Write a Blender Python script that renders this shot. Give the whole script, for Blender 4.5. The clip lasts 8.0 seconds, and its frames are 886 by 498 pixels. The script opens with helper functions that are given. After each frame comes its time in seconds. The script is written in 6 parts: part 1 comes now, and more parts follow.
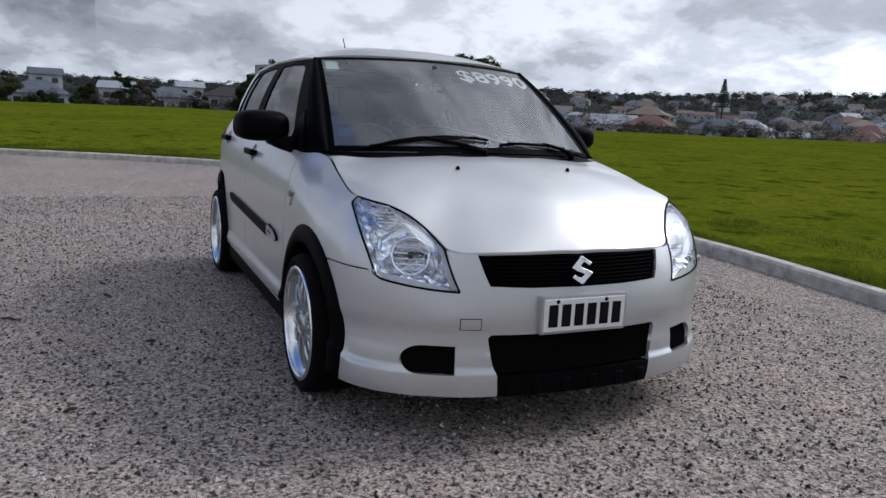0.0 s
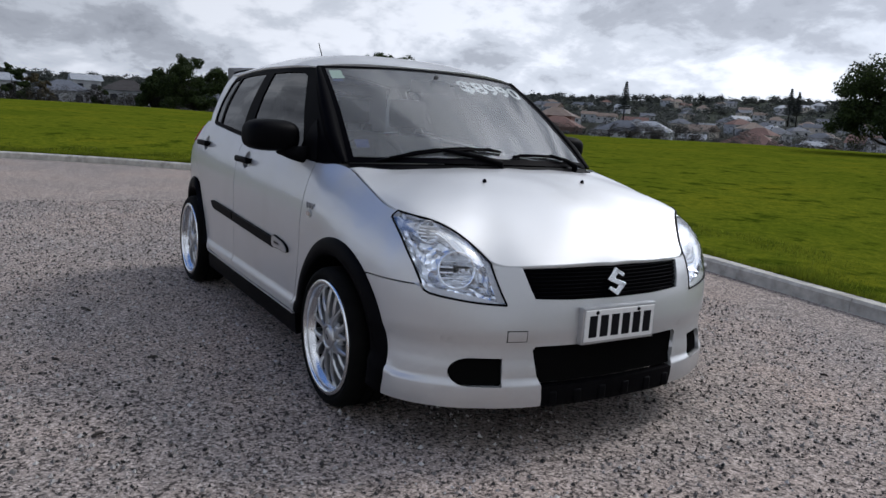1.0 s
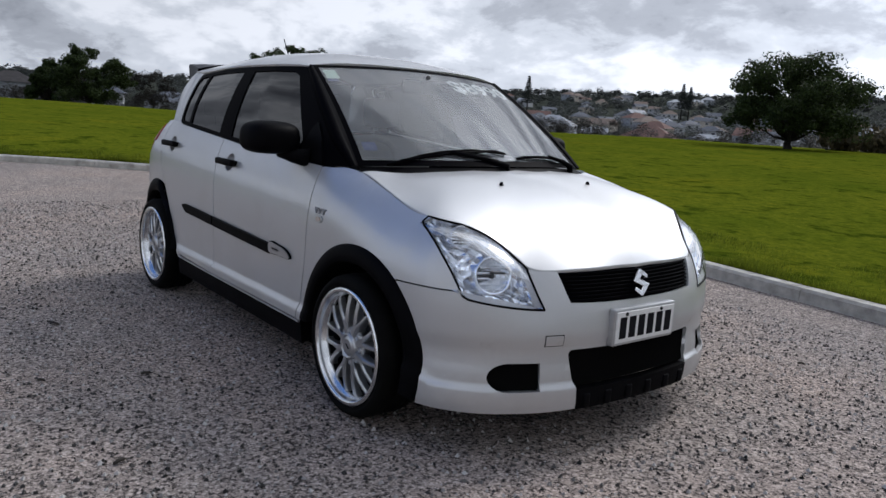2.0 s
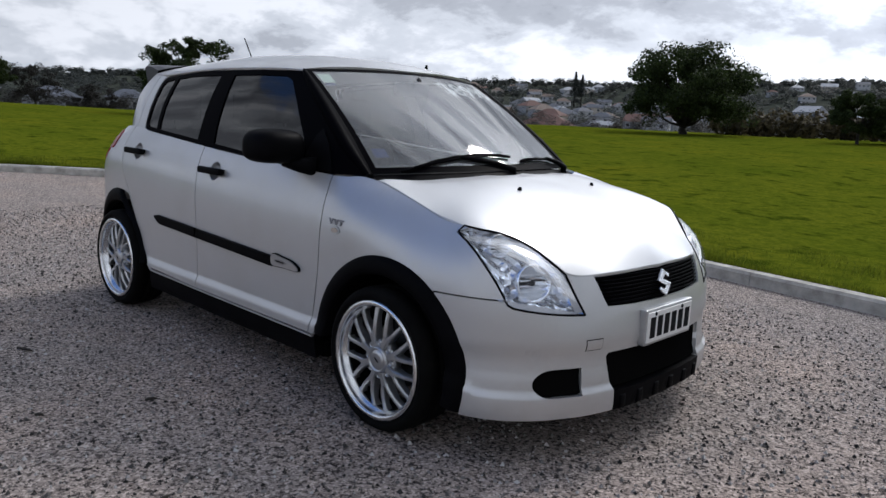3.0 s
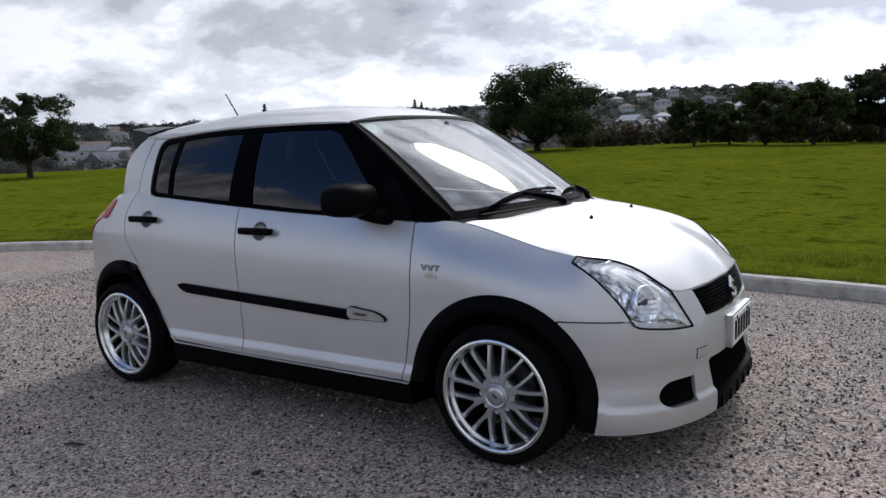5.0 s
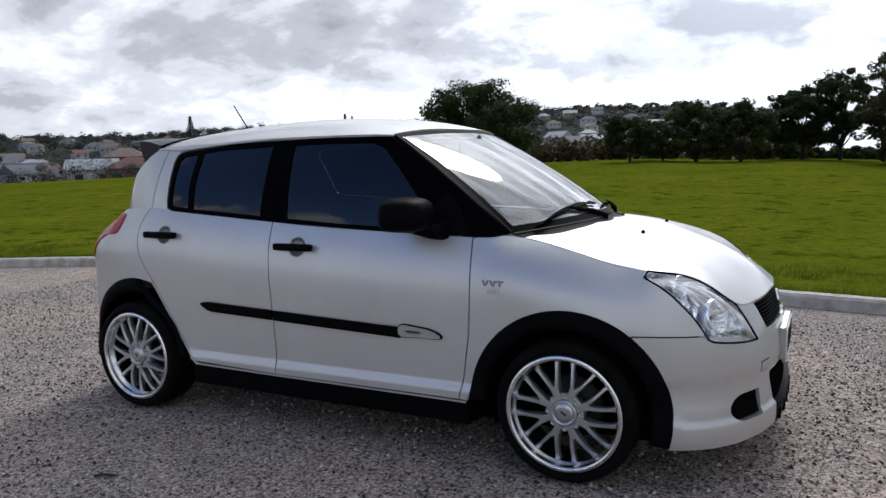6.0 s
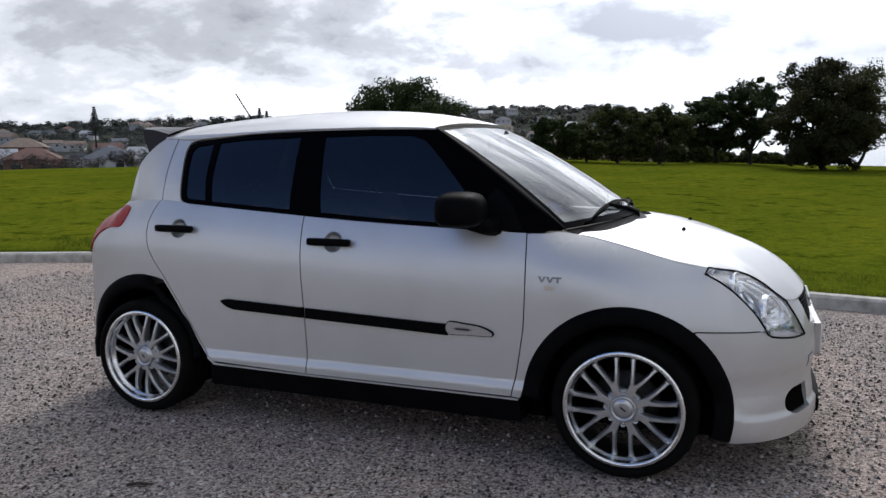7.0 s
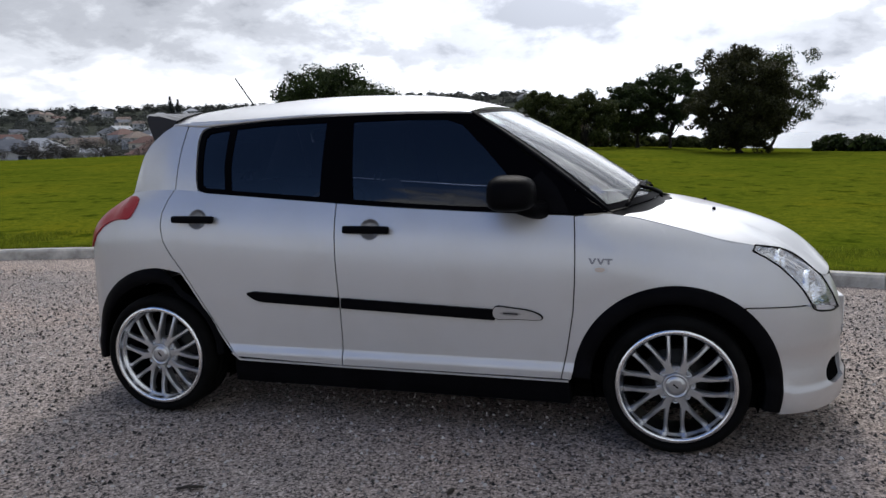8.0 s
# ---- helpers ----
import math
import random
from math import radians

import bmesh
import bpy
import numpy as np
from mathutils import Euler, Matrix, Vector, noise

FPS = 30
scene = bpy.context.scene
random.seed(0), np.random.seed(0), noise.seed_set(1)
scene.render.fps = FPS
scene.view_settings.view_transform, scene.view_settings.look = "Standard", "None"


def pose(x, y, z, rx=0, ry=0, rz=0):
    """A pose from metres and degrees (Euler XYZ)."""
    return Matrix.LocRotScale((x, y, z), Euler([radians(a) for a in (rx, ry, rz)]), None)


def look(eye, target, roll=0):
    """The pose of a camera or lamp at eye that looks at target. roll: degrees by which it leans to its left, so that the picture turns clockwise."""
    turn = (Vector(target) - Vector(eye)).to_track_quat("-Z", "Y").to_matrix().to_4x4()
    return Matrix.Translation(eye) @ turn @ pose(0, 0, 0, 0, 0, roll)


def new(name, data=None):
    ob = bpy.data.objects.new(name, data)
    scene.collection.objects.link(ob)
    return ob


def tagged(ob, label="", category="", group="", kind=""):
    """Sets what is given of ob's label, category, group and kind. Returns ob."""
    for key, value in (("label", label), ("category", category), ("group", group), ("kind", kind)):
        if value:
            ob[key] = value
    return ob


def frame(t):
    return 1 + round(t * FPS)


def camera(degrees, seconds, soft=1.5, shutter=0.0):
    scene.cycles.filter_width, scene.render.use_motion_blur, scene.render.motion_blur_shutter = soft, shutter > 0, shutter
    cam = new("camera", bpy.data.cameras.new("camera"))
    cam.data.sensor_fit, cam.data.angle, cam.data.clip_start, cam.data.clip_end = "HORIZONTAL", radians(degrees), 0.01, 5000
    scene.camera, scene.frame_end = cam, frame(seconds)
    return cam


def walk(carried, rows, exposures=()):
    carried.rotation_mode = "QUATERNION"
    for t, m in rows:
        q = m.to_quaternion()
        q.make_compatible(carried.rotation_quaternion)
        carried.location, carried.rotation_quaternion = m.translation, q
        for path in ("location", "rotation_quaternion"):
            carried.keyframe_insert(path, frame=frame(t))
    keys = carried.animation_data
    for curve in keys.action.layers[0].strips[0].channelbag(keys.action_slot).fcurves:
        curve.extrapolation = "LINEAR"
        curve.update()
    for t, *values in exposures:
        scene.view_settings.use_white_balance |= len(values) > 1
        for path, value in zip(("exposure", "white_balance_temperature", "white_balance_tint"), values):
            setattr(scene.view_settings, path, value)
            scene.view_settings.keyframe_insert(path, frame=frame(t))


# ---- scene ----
cam = camera(60.74, 8.0)
PATH = [
    (0, (4.189, -1.594, 1.177), (2.400, -0.773, 0.820), 2.89),
    (0.5, (4.067, -1.843, 1.201), (2.338, -0.904, 0.844), 3.52),
    (1, (3.981, -2.037, 1.211), (2.303, -1.006, 0.863), 3.64),
    (1.5, (3.857, -2.206, 1.207), (2.240, -1.081, 0.861), 3.65),
    (3, (3.321, -2.728, 1.258), (1.960, -1.308, 0.897), 2.85),
    (3.5, (3.167, -2.849, 1.253), (1.882, -1.361, 0.885), 1.20),
    (4, (2.930, -3.014, 1.262), (1.738, -1.449, 0.901), -0.67),
    (4.5, (2.761, -3.171, 1.292), (1.627, -1.554, 0.979), -1.47),
    (4.7, (2.712, -3.276, 1.298), (1.604, -1.637, 1.001), -1.80),
    (5.8, (2.237, -3.598, 1.316), (1.279, -1.862, 1.060), -1.70),
    (6, (2.118, -3.627, 1.317), (1.205, -1.865, 1.069), -1.61),
    (6.5, (1.850, -3.718, 1.311), (1.035, -1.907, 1.077), -0.63),
    (7, (1.568, -3.812, 1.310), (0.860, -1.959, 1.053), -0.46),
    (7.5, (1.317, -3.900, 1.311), (0.702, -2.019, 1.024), -0.98),
    (8, (1.053, -3.940, 1.302), (0.545, -2.028, 1.010), -1.12),
]
walk(cam, [(t, look(eye, target, roll)) for t, eye, target, roll in PATH], [(0.0, -0.74, 6050, 12), (2.5, -0.76, 6120, 12), (5.0, -0.64, 6200, 12), (8.0, -0.60, 6350, 12)])
# ---------------------------------------------------------------- world and light
SUN_AZ, SUN_EL = 94.0, 45.0          # degrees, from +x towards +y
sun_dir = Vector((math.cos(radians(SUN_AZ)) * math.cos(radians(SUN_EL)), math.sin(radians(SUN_AZ)) * math.cos(radians(SUN_EL)), math.sin(radians(SUN_EL))))


def build_world():
    w = bpy.data.worlds.new("sky")
    scene.world = w
    w.use_nodes = True
    nt = w.node_tree
    nt.nodes.clear()
    N, L = nt.nodes.new, nt.links.new
    out = N("ShaderNodeOutputWorld")
    sky = N("ShaderNodeTexSky")
    sky.sky_type, sky.sun_disc = "NISHITA", False
    sky.sun_elevation, sky.sun_rotation = radians(SUN_EL), radians(90 - SUN_AZ)
    clear = N("ShaderNodeBackground")
    clear.inputs[1].default_value = 0.15
    tint = N("ShaderNodeMix")
    tint.data_type, tint.blend_type = "RGBA", "MULTIPLY"
    tint.inputs[0].default_value, tint.inputs[7].default_value = 1.0, (1.16, 1.42, 1.90, 1)
    L(sky.outputs[0], tint.inputs[6])
    L(tint.outputs[2], clear.inputs[0])
    tc = N("ShaderNodeTexCoord")
    sep = N("ShaderNodeSeparateXYZ")
    L(tc.outputs["Generated"], sep.inputs[0])

    def m(op, a, b=None, clamp=False):
        n = N("ShaderNodeMath")
        n.operation, n.use_clamp = op, clamp
        for i, v in enumerate((a, b)):
            if v is None:
                continue
            if isinstance(v, (int, float)):
                n.inputs[i].default_value = v
            else:
                L(v, n.inputs[i])
        return n.outputs[0]

    zz = m("ADD", m("MAXIMUM", sep.outputs[2], 0.0), 0.38)
    comb = N("ShaderNodeCombineXYZ")
    L(m("DIVIDE", sep.outputs[0], zz), comb.inputs[0])
    L(m("DIVIDE", sep.outputs[1], zz), comb.inputs[1])
    comb.inputs[2].default_value = 3.7

    def cloud(scale, detail, rough, dist):
        n = N("ShaderNodeTexNoise")
        n.inputs["Scale"].default_value, n.inputs["Detail"].default_value = scale, detail
        n.inputs["Roughness"].default_value, n.inputs["Distortion"].default_value = rough, dist
        L(comb.outputs[0], n.inputs["Vector"])
        return n.outputs[0]

    def ramp(src, stops):
        r = N("ShaderNodeValToRGB")
        r.color_ramp.interpolation = "EASE"
        els = r.color_ramp.elements
        while len(els) < len(stops):
            els.new(0.5)
        for e, (p, c) in zip(els, stops):
            e.position, e.color = p, (*c, 1)
        L(src, r.inputs[0])
        return r.outputs[0]

    thick = m("ADD", m("MULTIPLY", cloud(1.7, 9, 0.56, 0.25), 0.66), m("MULTIPLY", cloud(5.6, 8, 0.6, 0.2), 0.40))
    thick = m("SUBTRACT", thick, 0.03)
    # thin streaks drawn out by the wind
    drawn = N("ShaderNodeMapping")
    drawn.inputs["Rotation"].default_value, drawn.inputs["Scale"].default_value = (0, 0, radians(-24)), (1.1, 5.2, 1.0)
    L(comb.outputs[0], drawn.inputs["Vector"])
    streak = N("ShaderNodeTexNoise")
    streak.inputs["Scale"].default_value, streak.inputs["Detail"].default_value, streak.inputs["Distortion"].default_value = 1.5, 5, 0.5
    L(drawn.outputs[0], streak.inputs["Vector"])
    high = m("MINIMUM", m("MULTIPLY", m("MAXIMUM", m("SUBTRACT", sep.outputs[2], 0.14), 0.0), 4.0), 1.0)
    thick = m("ADD", thick, m("MULTIPLY", m("MULTIPLY", m("SUBTRACT", streak.outputs[0], 0.5), 1.05), high))
    # the banks that can be told apart: (azimuth, elevation, half-widths, weight), in degrees; the thin spot at (82, 14)
    # is unseen, added to whiten the windscreen
    az = m("MULTIPLY", m("ARCTAN2", sep.outputs[1], sep.outputs[0]), 180 / math.pi)
    el = m("MULTIPLY", m("ARCSINE", sep.outputs[2]), 180 / math.pi)
    for a0, e0, wa, we, amp in ((-171.0, 9.5, 7.0, 2.0, -0.10), (127.0, 8.8, 8.0, 2.0, 0.045), (139.0, 6.0, 6.0, 2.0, -0.03), (109.5, 6.6, 5.0, 1.2, 0.05), (98.0, 8.8, 4.0, 1.5, 0.13), (103.0, 6.0, 3.0, 0.9, 0.05), (82.0, 14.0, 11.0, 4.0, -0.16), (80.0, 6.2, 5.0, 1.8, 0.11), (-178.0, 7.0, 7.0, 2.5, 0.08),
                                (160.0, 5.0, 8.0, 1.6, 0.03), (122.0, 3.4, 26.0, 1.8, -0.08), (90.0, 4.6, 9.0, 1.4, -0.08), (152.0, 6.5, 14.0, 3.0, -0.05)):
        u, v = m("DIVIDE", m("SUBTRACT", az, a0), wa), m("DIVIDE", m("SUBTRACT", el, e0), we)
        fall = m("EXPONENT", m("MULTIPLY", m("ADD", m("MULTIPLY", u, u), m("MULTIPLY", v, v)), -1.0))
        thick = m("ADD", thick, m("MULTIPLY", fall, amp))
    colour = ramp(thick, [(0.38, (1.70, 1.74, 1.80)), (0.47, (1.20, 1.26, 1.34)), (0.54, (0.84, 0.885, 0.96)), (0.66, (0.50, 0.535, 0.60))])
    # the cloud breaks up into blue sky away from the sun
    gap = N("ShaderNodeVectorMath")
    gap.operation = "DOT_PRODUCT"
    L(tc.outputs["Generated"], gap.inputs[0])
    gap.inputs[1].default_value = (-0.374, -0.555, 0.743)
    cover = m("SUBTRACT", m("ADD", m("MULTIPLY", m("SUBTRACT", cloud(1.5, 6, 0.55, 0.2), 0.5), 1.6), 0.62), m("MULTIPLY", m("MAXIMUM", m("SUBTRACT", gap.outputs["Value"], 0.76), 0.0), 3.8))
    mask = ramp(cover, [(0.22, (0, 0, 0)), (0.36, (1, 1, 1))])
    # thin cloud glows round the hidden sun
    dot = N("ShaderNodeVectorMath")
    dot.operation = "DOT_PRODUCT"
    L(tc.outputs["Generated"], dot.inputs[0])
    dot.inputs[1].default_value = sun_dir
    up = m("MAXIMUM", dot.outputs["Value"], 0.0)
    # a second, unseen bright patch below the sun, added to whiten the windscreen
    unseen_glow = N("ShaderNodeVectorMath")
    unseen_glow.operation = "DOT_PRODUCT"
    L(tc.outputs["Generated"], unseen_glow.inputs[0])
    unseen_glow.inputs[1].default_value = (math.cos(radians(92)) * math.cos(radians(21)), math.sin(radians(92)) * math.cos(radians(21)), math.sin(radians(21)))
    near = m("ADD", m("MULTIPLY", m("POWER", m("MAXIMUM", unseen_glow.outputs["Value"], 0.0), 22.0), GLOW * 0.6), m("MULTIPLY", m("POWER", up, 22.0), HALO))
    low = m("MULTIPLY", m("EXPONENT", m("MULTIPLY", m("MAXIMUM", sep.outputs[2], 0.0), -6.0)), HORIZON)
    # extra gain for the unseen near-side sky, added to brighten the car's flank
    near = m("ADD", near, m("MULTIPLY", m("MAXIMUM", m("MULTIPLY", sep.outputs[1], -1.0), 0.0), FRONTLIT))
    gain = m("ADD", m("ADD", m("ADD", near, low), m("MULTIPLY", m("POWER", up, 1.5), 0.65)), m("ADD", CLOUD, m("MULTIPLY", m("POWER", m("MAXIMUM", sep.outputs[2], 0.0), 5.0), ZENITH)))
    veil = N("ShaderNodeBackground")
    L(colour, veil.inputs[0])
    L(gain, veil.inputs[1])
    mix = N("ShaderNodeMixShader")
    L(mask, mix.inputs[0])
    L(clear.outputs[0], mix.inputs[1])
    L(veil.outputs[0], mix.inputs[2])
    L(mix.outputs[0], out.inputs[0])
    lamp = bpy.data.lights.new("sun", "SUN")
    lamp.energy, lamp.angle, lamp.color = SUN, radians(SUN_SIZE), (1.0, 0.93, 0.83)
    ob = new("sun", lamp)
    ob.matrix_world = look(sun_dir * 60, (0, 0, 0))


GLOW, HALO, CLOUD, ZENITH, HORIZON, FRONTLIT, SUN, SUN_SIZE = 2.8, 2.2, 0.53, 0.04, 0.28, 0.54, 2.3, 13.0
build_world()


# ---------------------------------------------------------------- materials
def shader(name, base, rough=0.5, metal=0.0, coat=0.0, spec=0.5, **more):
    mt = bpy.data.materials.new(name)
    mt.use_nodes = True
    b = mt.node_tree.nodes["Principled BSDF"]
    b.inputs["Base Color"].default_value = (*base, 1)
    b.inputs["Roughness"].default_value, b.inputs["Metallic"].default_value = rough, metal
    b.inputs["Coat Weight"].default_value, b.inputs["Coat Roughness"].default_value = coat, 0.03
    b.inputs["Specular IOR Level"].default_value = spec
    for k, v in more.items():
        b.inputs[k.replace("_", " ")].default_value = v
    return mt


def noise_node(mt, scale, detail=4, rough=0.5, kind="ShaderNodeTexNoise", coords="Object"):
    nt = mt.node_tree
    tc = nt.nodes.new("ShaderNodeTexCoord")
    n = nt.nodes.new(kind)
    n.inputs["Scale"].default_value = scale
    if kind == "ShaderNodeTexNoise":
        n.inputs["Detail"].default_value, n.inputs["Roughness"].default_value = detail, rough
    nt.links.new(tc.outputs[coords], n.inputs["Vector"])
    return n


def colour_ramp(mt, src, stops):
    r = mt.node_tree.nodes.new("ShaderNodeValToRGB")
    els = r.color_ramp.elements
    while len(els) < len(stops):
        els.new(0.5)
    for e, (p, c) in zip(els, stops):
        e.position, e.color = p, (*c, 1)
    mt.node_tree.links.new(src, r.inputs[0])
    return r.outputs[0]


def mix_colour(mt, fac, a, b, mode="MIX"):
    n = mt.node_tree.nodes.new("ShaderNodeMix")
    n.data_type, n.blend_type = "RGBA", mode
    for i, v in ((0, fac), (6, a), (7, b)):
        if isinstance(v, (int, float)):
            n.inputs[i].default_value = v
        elif isinstance(v, tuple):
            n.inputs[i].default_value = (*v, 1)
        else:
            mt.node_tree.links.new(v, n.inputs[i])
    return n.outputs[2]


def bsdf(mt):
    return mt.node_tree.nodes["Principled BSDF"]


def bump(mt, src, strength, distance):
    b = mt.node_tree.nodes.new("ShaderNodeBump")
    b.inputs["Strength"].default_value, b.inputs["Distance"].default_value = strength, distance
    mt.node_tree.links.new(src, b.inputs["Height"])
    mt.node_tree.links.new(b.outputs[0], bsdf(mt).inputs["Normal"])


def to_base(mt, col):
    mt.node_tree.links.new(col, bsdf(mt).inputs["Base Color"])


def varied(name, stops, scale, rough=0.8, bump_scale=0, bump_height=0.002, detail=5, **more):
    """A matt surface whose colour wanders between stops, with a finer relief."""
    mt = shader(name, stops[0][1], rough, **more)
    to_base(mt, colour_ramp(mt, noise_node(mt, scale, detail, 0.6).outputs[0], stops))
    if bump_scale:
        bump(mt, noise_node(mt, bump_scale, 6, 0.6).outputs[0], 0.6, bump_height)
    return mt


def make_paint():
    mt = shader("silver_paint", (0.6, 0.6, 0.62), 0.42, 0.62, 0.7)
    flake = noise_node(mt, 1400, 1, 0.5)
    dust = noise_node(mt, 3.0, 5, 0.6)
    c = colour_ramp(mt, flake.outputs[0], [(0.35, (0.49, 0.495, 0.50)), (0.65, (0.60, 0.603, 0.612))])
    d = colour_ramp(mt, dust.outputs[0], [(0.45, (1, 1, 1)), (0.75, (0.93, 0.92, 0.90))])
    to_base(mt, mix_colour(mt, 1.0, c, d, "MULTIPLY"))
    bsdf(mt).inputs["Coat Roughness"].default_value = 0.10
    return mt


def make_gravel():
    mt = shader("gravel", (0.2, 0.19, 0.18), 0.95, spec=0.1)
    fine = noise_node(mt, 125, 3, 0.6, "ShaderNodeTexVoronoi")
    speck = noise_node(mt, 58, 5, 0.72)
    mid = noise_node(mt, 9, 5, 0.65)
    patch = noise_node(mt, 0.55, 5, 0.55)
    chip = colour_ramp(mt, fine.outputs["Color"], [(0.04, (0.085, 0.080, 0.077)), (0.2, (0.20, 0.187, 0.178)), (0.6, (0.295, 0.277, 0.265)), (0.9, (0.49, 0.467, 0.45))])
    dark = colour_ramp(mt, speck.outputs[0], [(0.42, (0.20, 0.20, 0.205)), (0.485, (1.14, 1.13, 1.11))])
    clod = colour_ramp(mt, noise_node(mt, 30, 5, 0.7).outputs[0], [(0.38, (0.30, 0.30, 0.305)), (0.45, (1.04, 1.04, 1.03))])
    tone = colour_ramp(mt, mid.outputs[0], [(0.3, (0.76, 0.75, 0.75)), (0.7, (1.14, 1.10, 1.07))])
    wide = colour_ramp(mt, patch.outputs[0], [(0.3, (0.86, 0.85, 0.87)), (0.5, (1.06, 1.0, 0.98)), (0.75, (1.30, 1.14, 1.05))])
    c = mix_colour(mt, 1.0, chip, dark, "MULTIPLY")
    c = mix_colour(mt, 1.0, c, clod, "MULTIPLY")
    c = mix_colour(mt, 1.0, c, tone, "MULTIPLY")
    to_base(mt, mix_colour(mt, 1.0, c, wide, "MULTIPLY"))
    bump(mt, speck.outputs[0], 0.8, 0.006)
    return mt


def make_grass(name="grass"):
    mt = shader(name, (0.1, 0.16, 0.03), 0.9, spec=0.0)
    a = noise_node(mt, 22, 6, 0.7)
    b = noise_node(mt, 0.35, 5, 0.6)
    c1 = colour_ramp(mt, a.outputs[0], [(0.3, (0.060, 0.078, 0.007)), (0.52, (0.096, 0.113, 0.009)), (0.75, (0.134, 0.146, 0.017))])
    c2 = colour_ramp(mt, b.outputs[0], [(0.3, (0.72, 0.82, 0.75)), (0.55, (1, 1, 1)), (0.75, (1.25, 1.08, 0.9))])
    tuft = colour_ramp(mt, noise_node(mt, 2.1, 3, 0.55).outputs[0], [(0.33, (0.42, 0.52, 0.5)), (0.44, (1, 1, 1))])
    sward = colour_ramp(mt, noise_node(mt, 6.5, 4, 0.65).outputs[0], [(0.32, (0.62, 0.70, 0.66)), (0.5, (1, 1, 1)), (0.72, (1.22, 1.16, 1.0))])
    near = mix_colour(mt, 1.0, mix_colour(mt, 1.0, mix_colour(mt, 1.0, c1, c2, "MULTIPLY"), tuft, "MULTIPLY"), sward, "MULTIPLY")
    # beyond the field the land is scrub and gardens
    nt = mt.node_tree
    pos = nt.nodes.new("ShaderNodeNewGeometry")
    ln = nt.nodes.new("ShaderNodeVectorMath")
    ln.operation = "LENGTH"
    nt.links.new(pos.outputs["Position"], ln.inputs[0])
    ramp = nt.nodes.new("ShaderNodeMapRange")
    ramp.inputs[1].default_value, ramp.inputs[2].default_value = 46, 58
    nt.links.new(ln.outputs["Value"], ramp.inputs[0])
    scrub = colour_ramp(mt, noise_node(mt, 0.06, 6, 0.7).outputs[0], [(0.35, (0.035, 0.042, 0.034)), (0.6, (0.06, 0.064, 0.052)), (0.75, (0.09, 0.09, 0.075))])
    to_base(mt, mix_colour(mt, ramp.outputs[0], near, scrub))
    bump(mt, a.outputs[0], 0.7, 0.014)
    return mt


def make_leaf(name, dark, light, through_light=0.35):
    """Leaves: each island its own tone, some light passing through."""
    mt = shader(name, dark, 0.6, spec=0.12)
    nt = mt.node_tree
    g = nt.nodes.new("ShaderNodeNewGeometry")
    tone = colour_ramp(mt, g.outputs["Random Per Island"], [(0.0, dark), (0.7, light), (1.0, tuple(1.5 * v for v in light))])
    to_base(mt, tone)
    back = nt.nodes.new("ShaderNodeBsdfTranslucent")
    nt.links.new(tone, back.inputs[0])
    mx = nt.nodes.new("ShaderNodeMixShader")
    mx.inputs[0].default_value = through_light
    nt.links.new(bsdf(mt).outputs[0], mx.inputs[1])
    nt.links.new(back.outputs[0], mx.inputs[2])
    nt.links.new(mx.outputs[0], nt.nodes["Material Output"].inputs[0])
    return mt


def make_glass(name, tint, rough=0.0, ior=1.52, film=0.0, gloss=1.0):
    """Thin glass: clear or tinted, mirroring by angle, with a film of dust."""
    mt = bpy.data.materials.new(name)
    mt.use_nodes = True
    nt = mt.node_tree
    nt.nodes.clear()
    out = nt.nodes.new("ShaderNodeOutputMaterial")
    tr = nt.nodes.new("ShaderNodeBsdfTransparent")
    tr.inputs[0].default_value = (*tint, 1)
    gl = nt.nodes.new("ShaderNodeBsdfGlossy")
    gl.inputs["Roughness"].default_value = rough
    fr = nt.nodes.new("ShaderNodeFresnel")
    fr.inputs[0].default_value = ior
    mx = nt.nodes.new("ShaderNodeMixShader")
    part_gloss = nt.nodes.new("ShaderNodeMath")
    part_gloss.operation, part_gloss.inputs[1].default_value = "MULTIPLY", gloss
    nt.links.new(fr.outputs[0], part_gloss.inputs[0])
    nt.links.new(part_gloss.outputs[0], mx.inputs[0])
    nt.links.new(tr.outputs[0], mx.inputs[1])
    nt.links.new(gl.outputs[0], mx.inputs[2])
    last = mx.outputs[0]
    if film:
        df = nt.nodes.new("ShaderNodeBsdfDiffuse")
        df.inputs[0].default_value = (0.8, 0.82, 0.85, 1)
        dust = nt.nodes.new("ShaderNodeTexNoise")
        dust.inputs["Scale"].default_value, dust.inputs["Detail"].default_value = 4.0, 6.0
        amount = nt.nodes.new("ShaderNodeMapRange")
        amount.inputs[1].default_value, amount.inputs[2].default_value, amount.inputs[3].default_value, amount.inputs[4].default_value = 0.3, 0.7, film * 0.6, film * 1.4
        nt.links.new(dust.outputs[0], amount.inputs[0])
        m2 = nt.nodes.new("ShaderNodeMixShader")
        nt.links.new(amount.outputs[0], m2.inputs[0])
        nt.links.new(last, m2.inputs[1])
        nt.links.new(df.outputs[0], m2.inputs[2])
        last = m2.outputs[0]
    nt.links.new(last, out.inputs[0])
    return mt


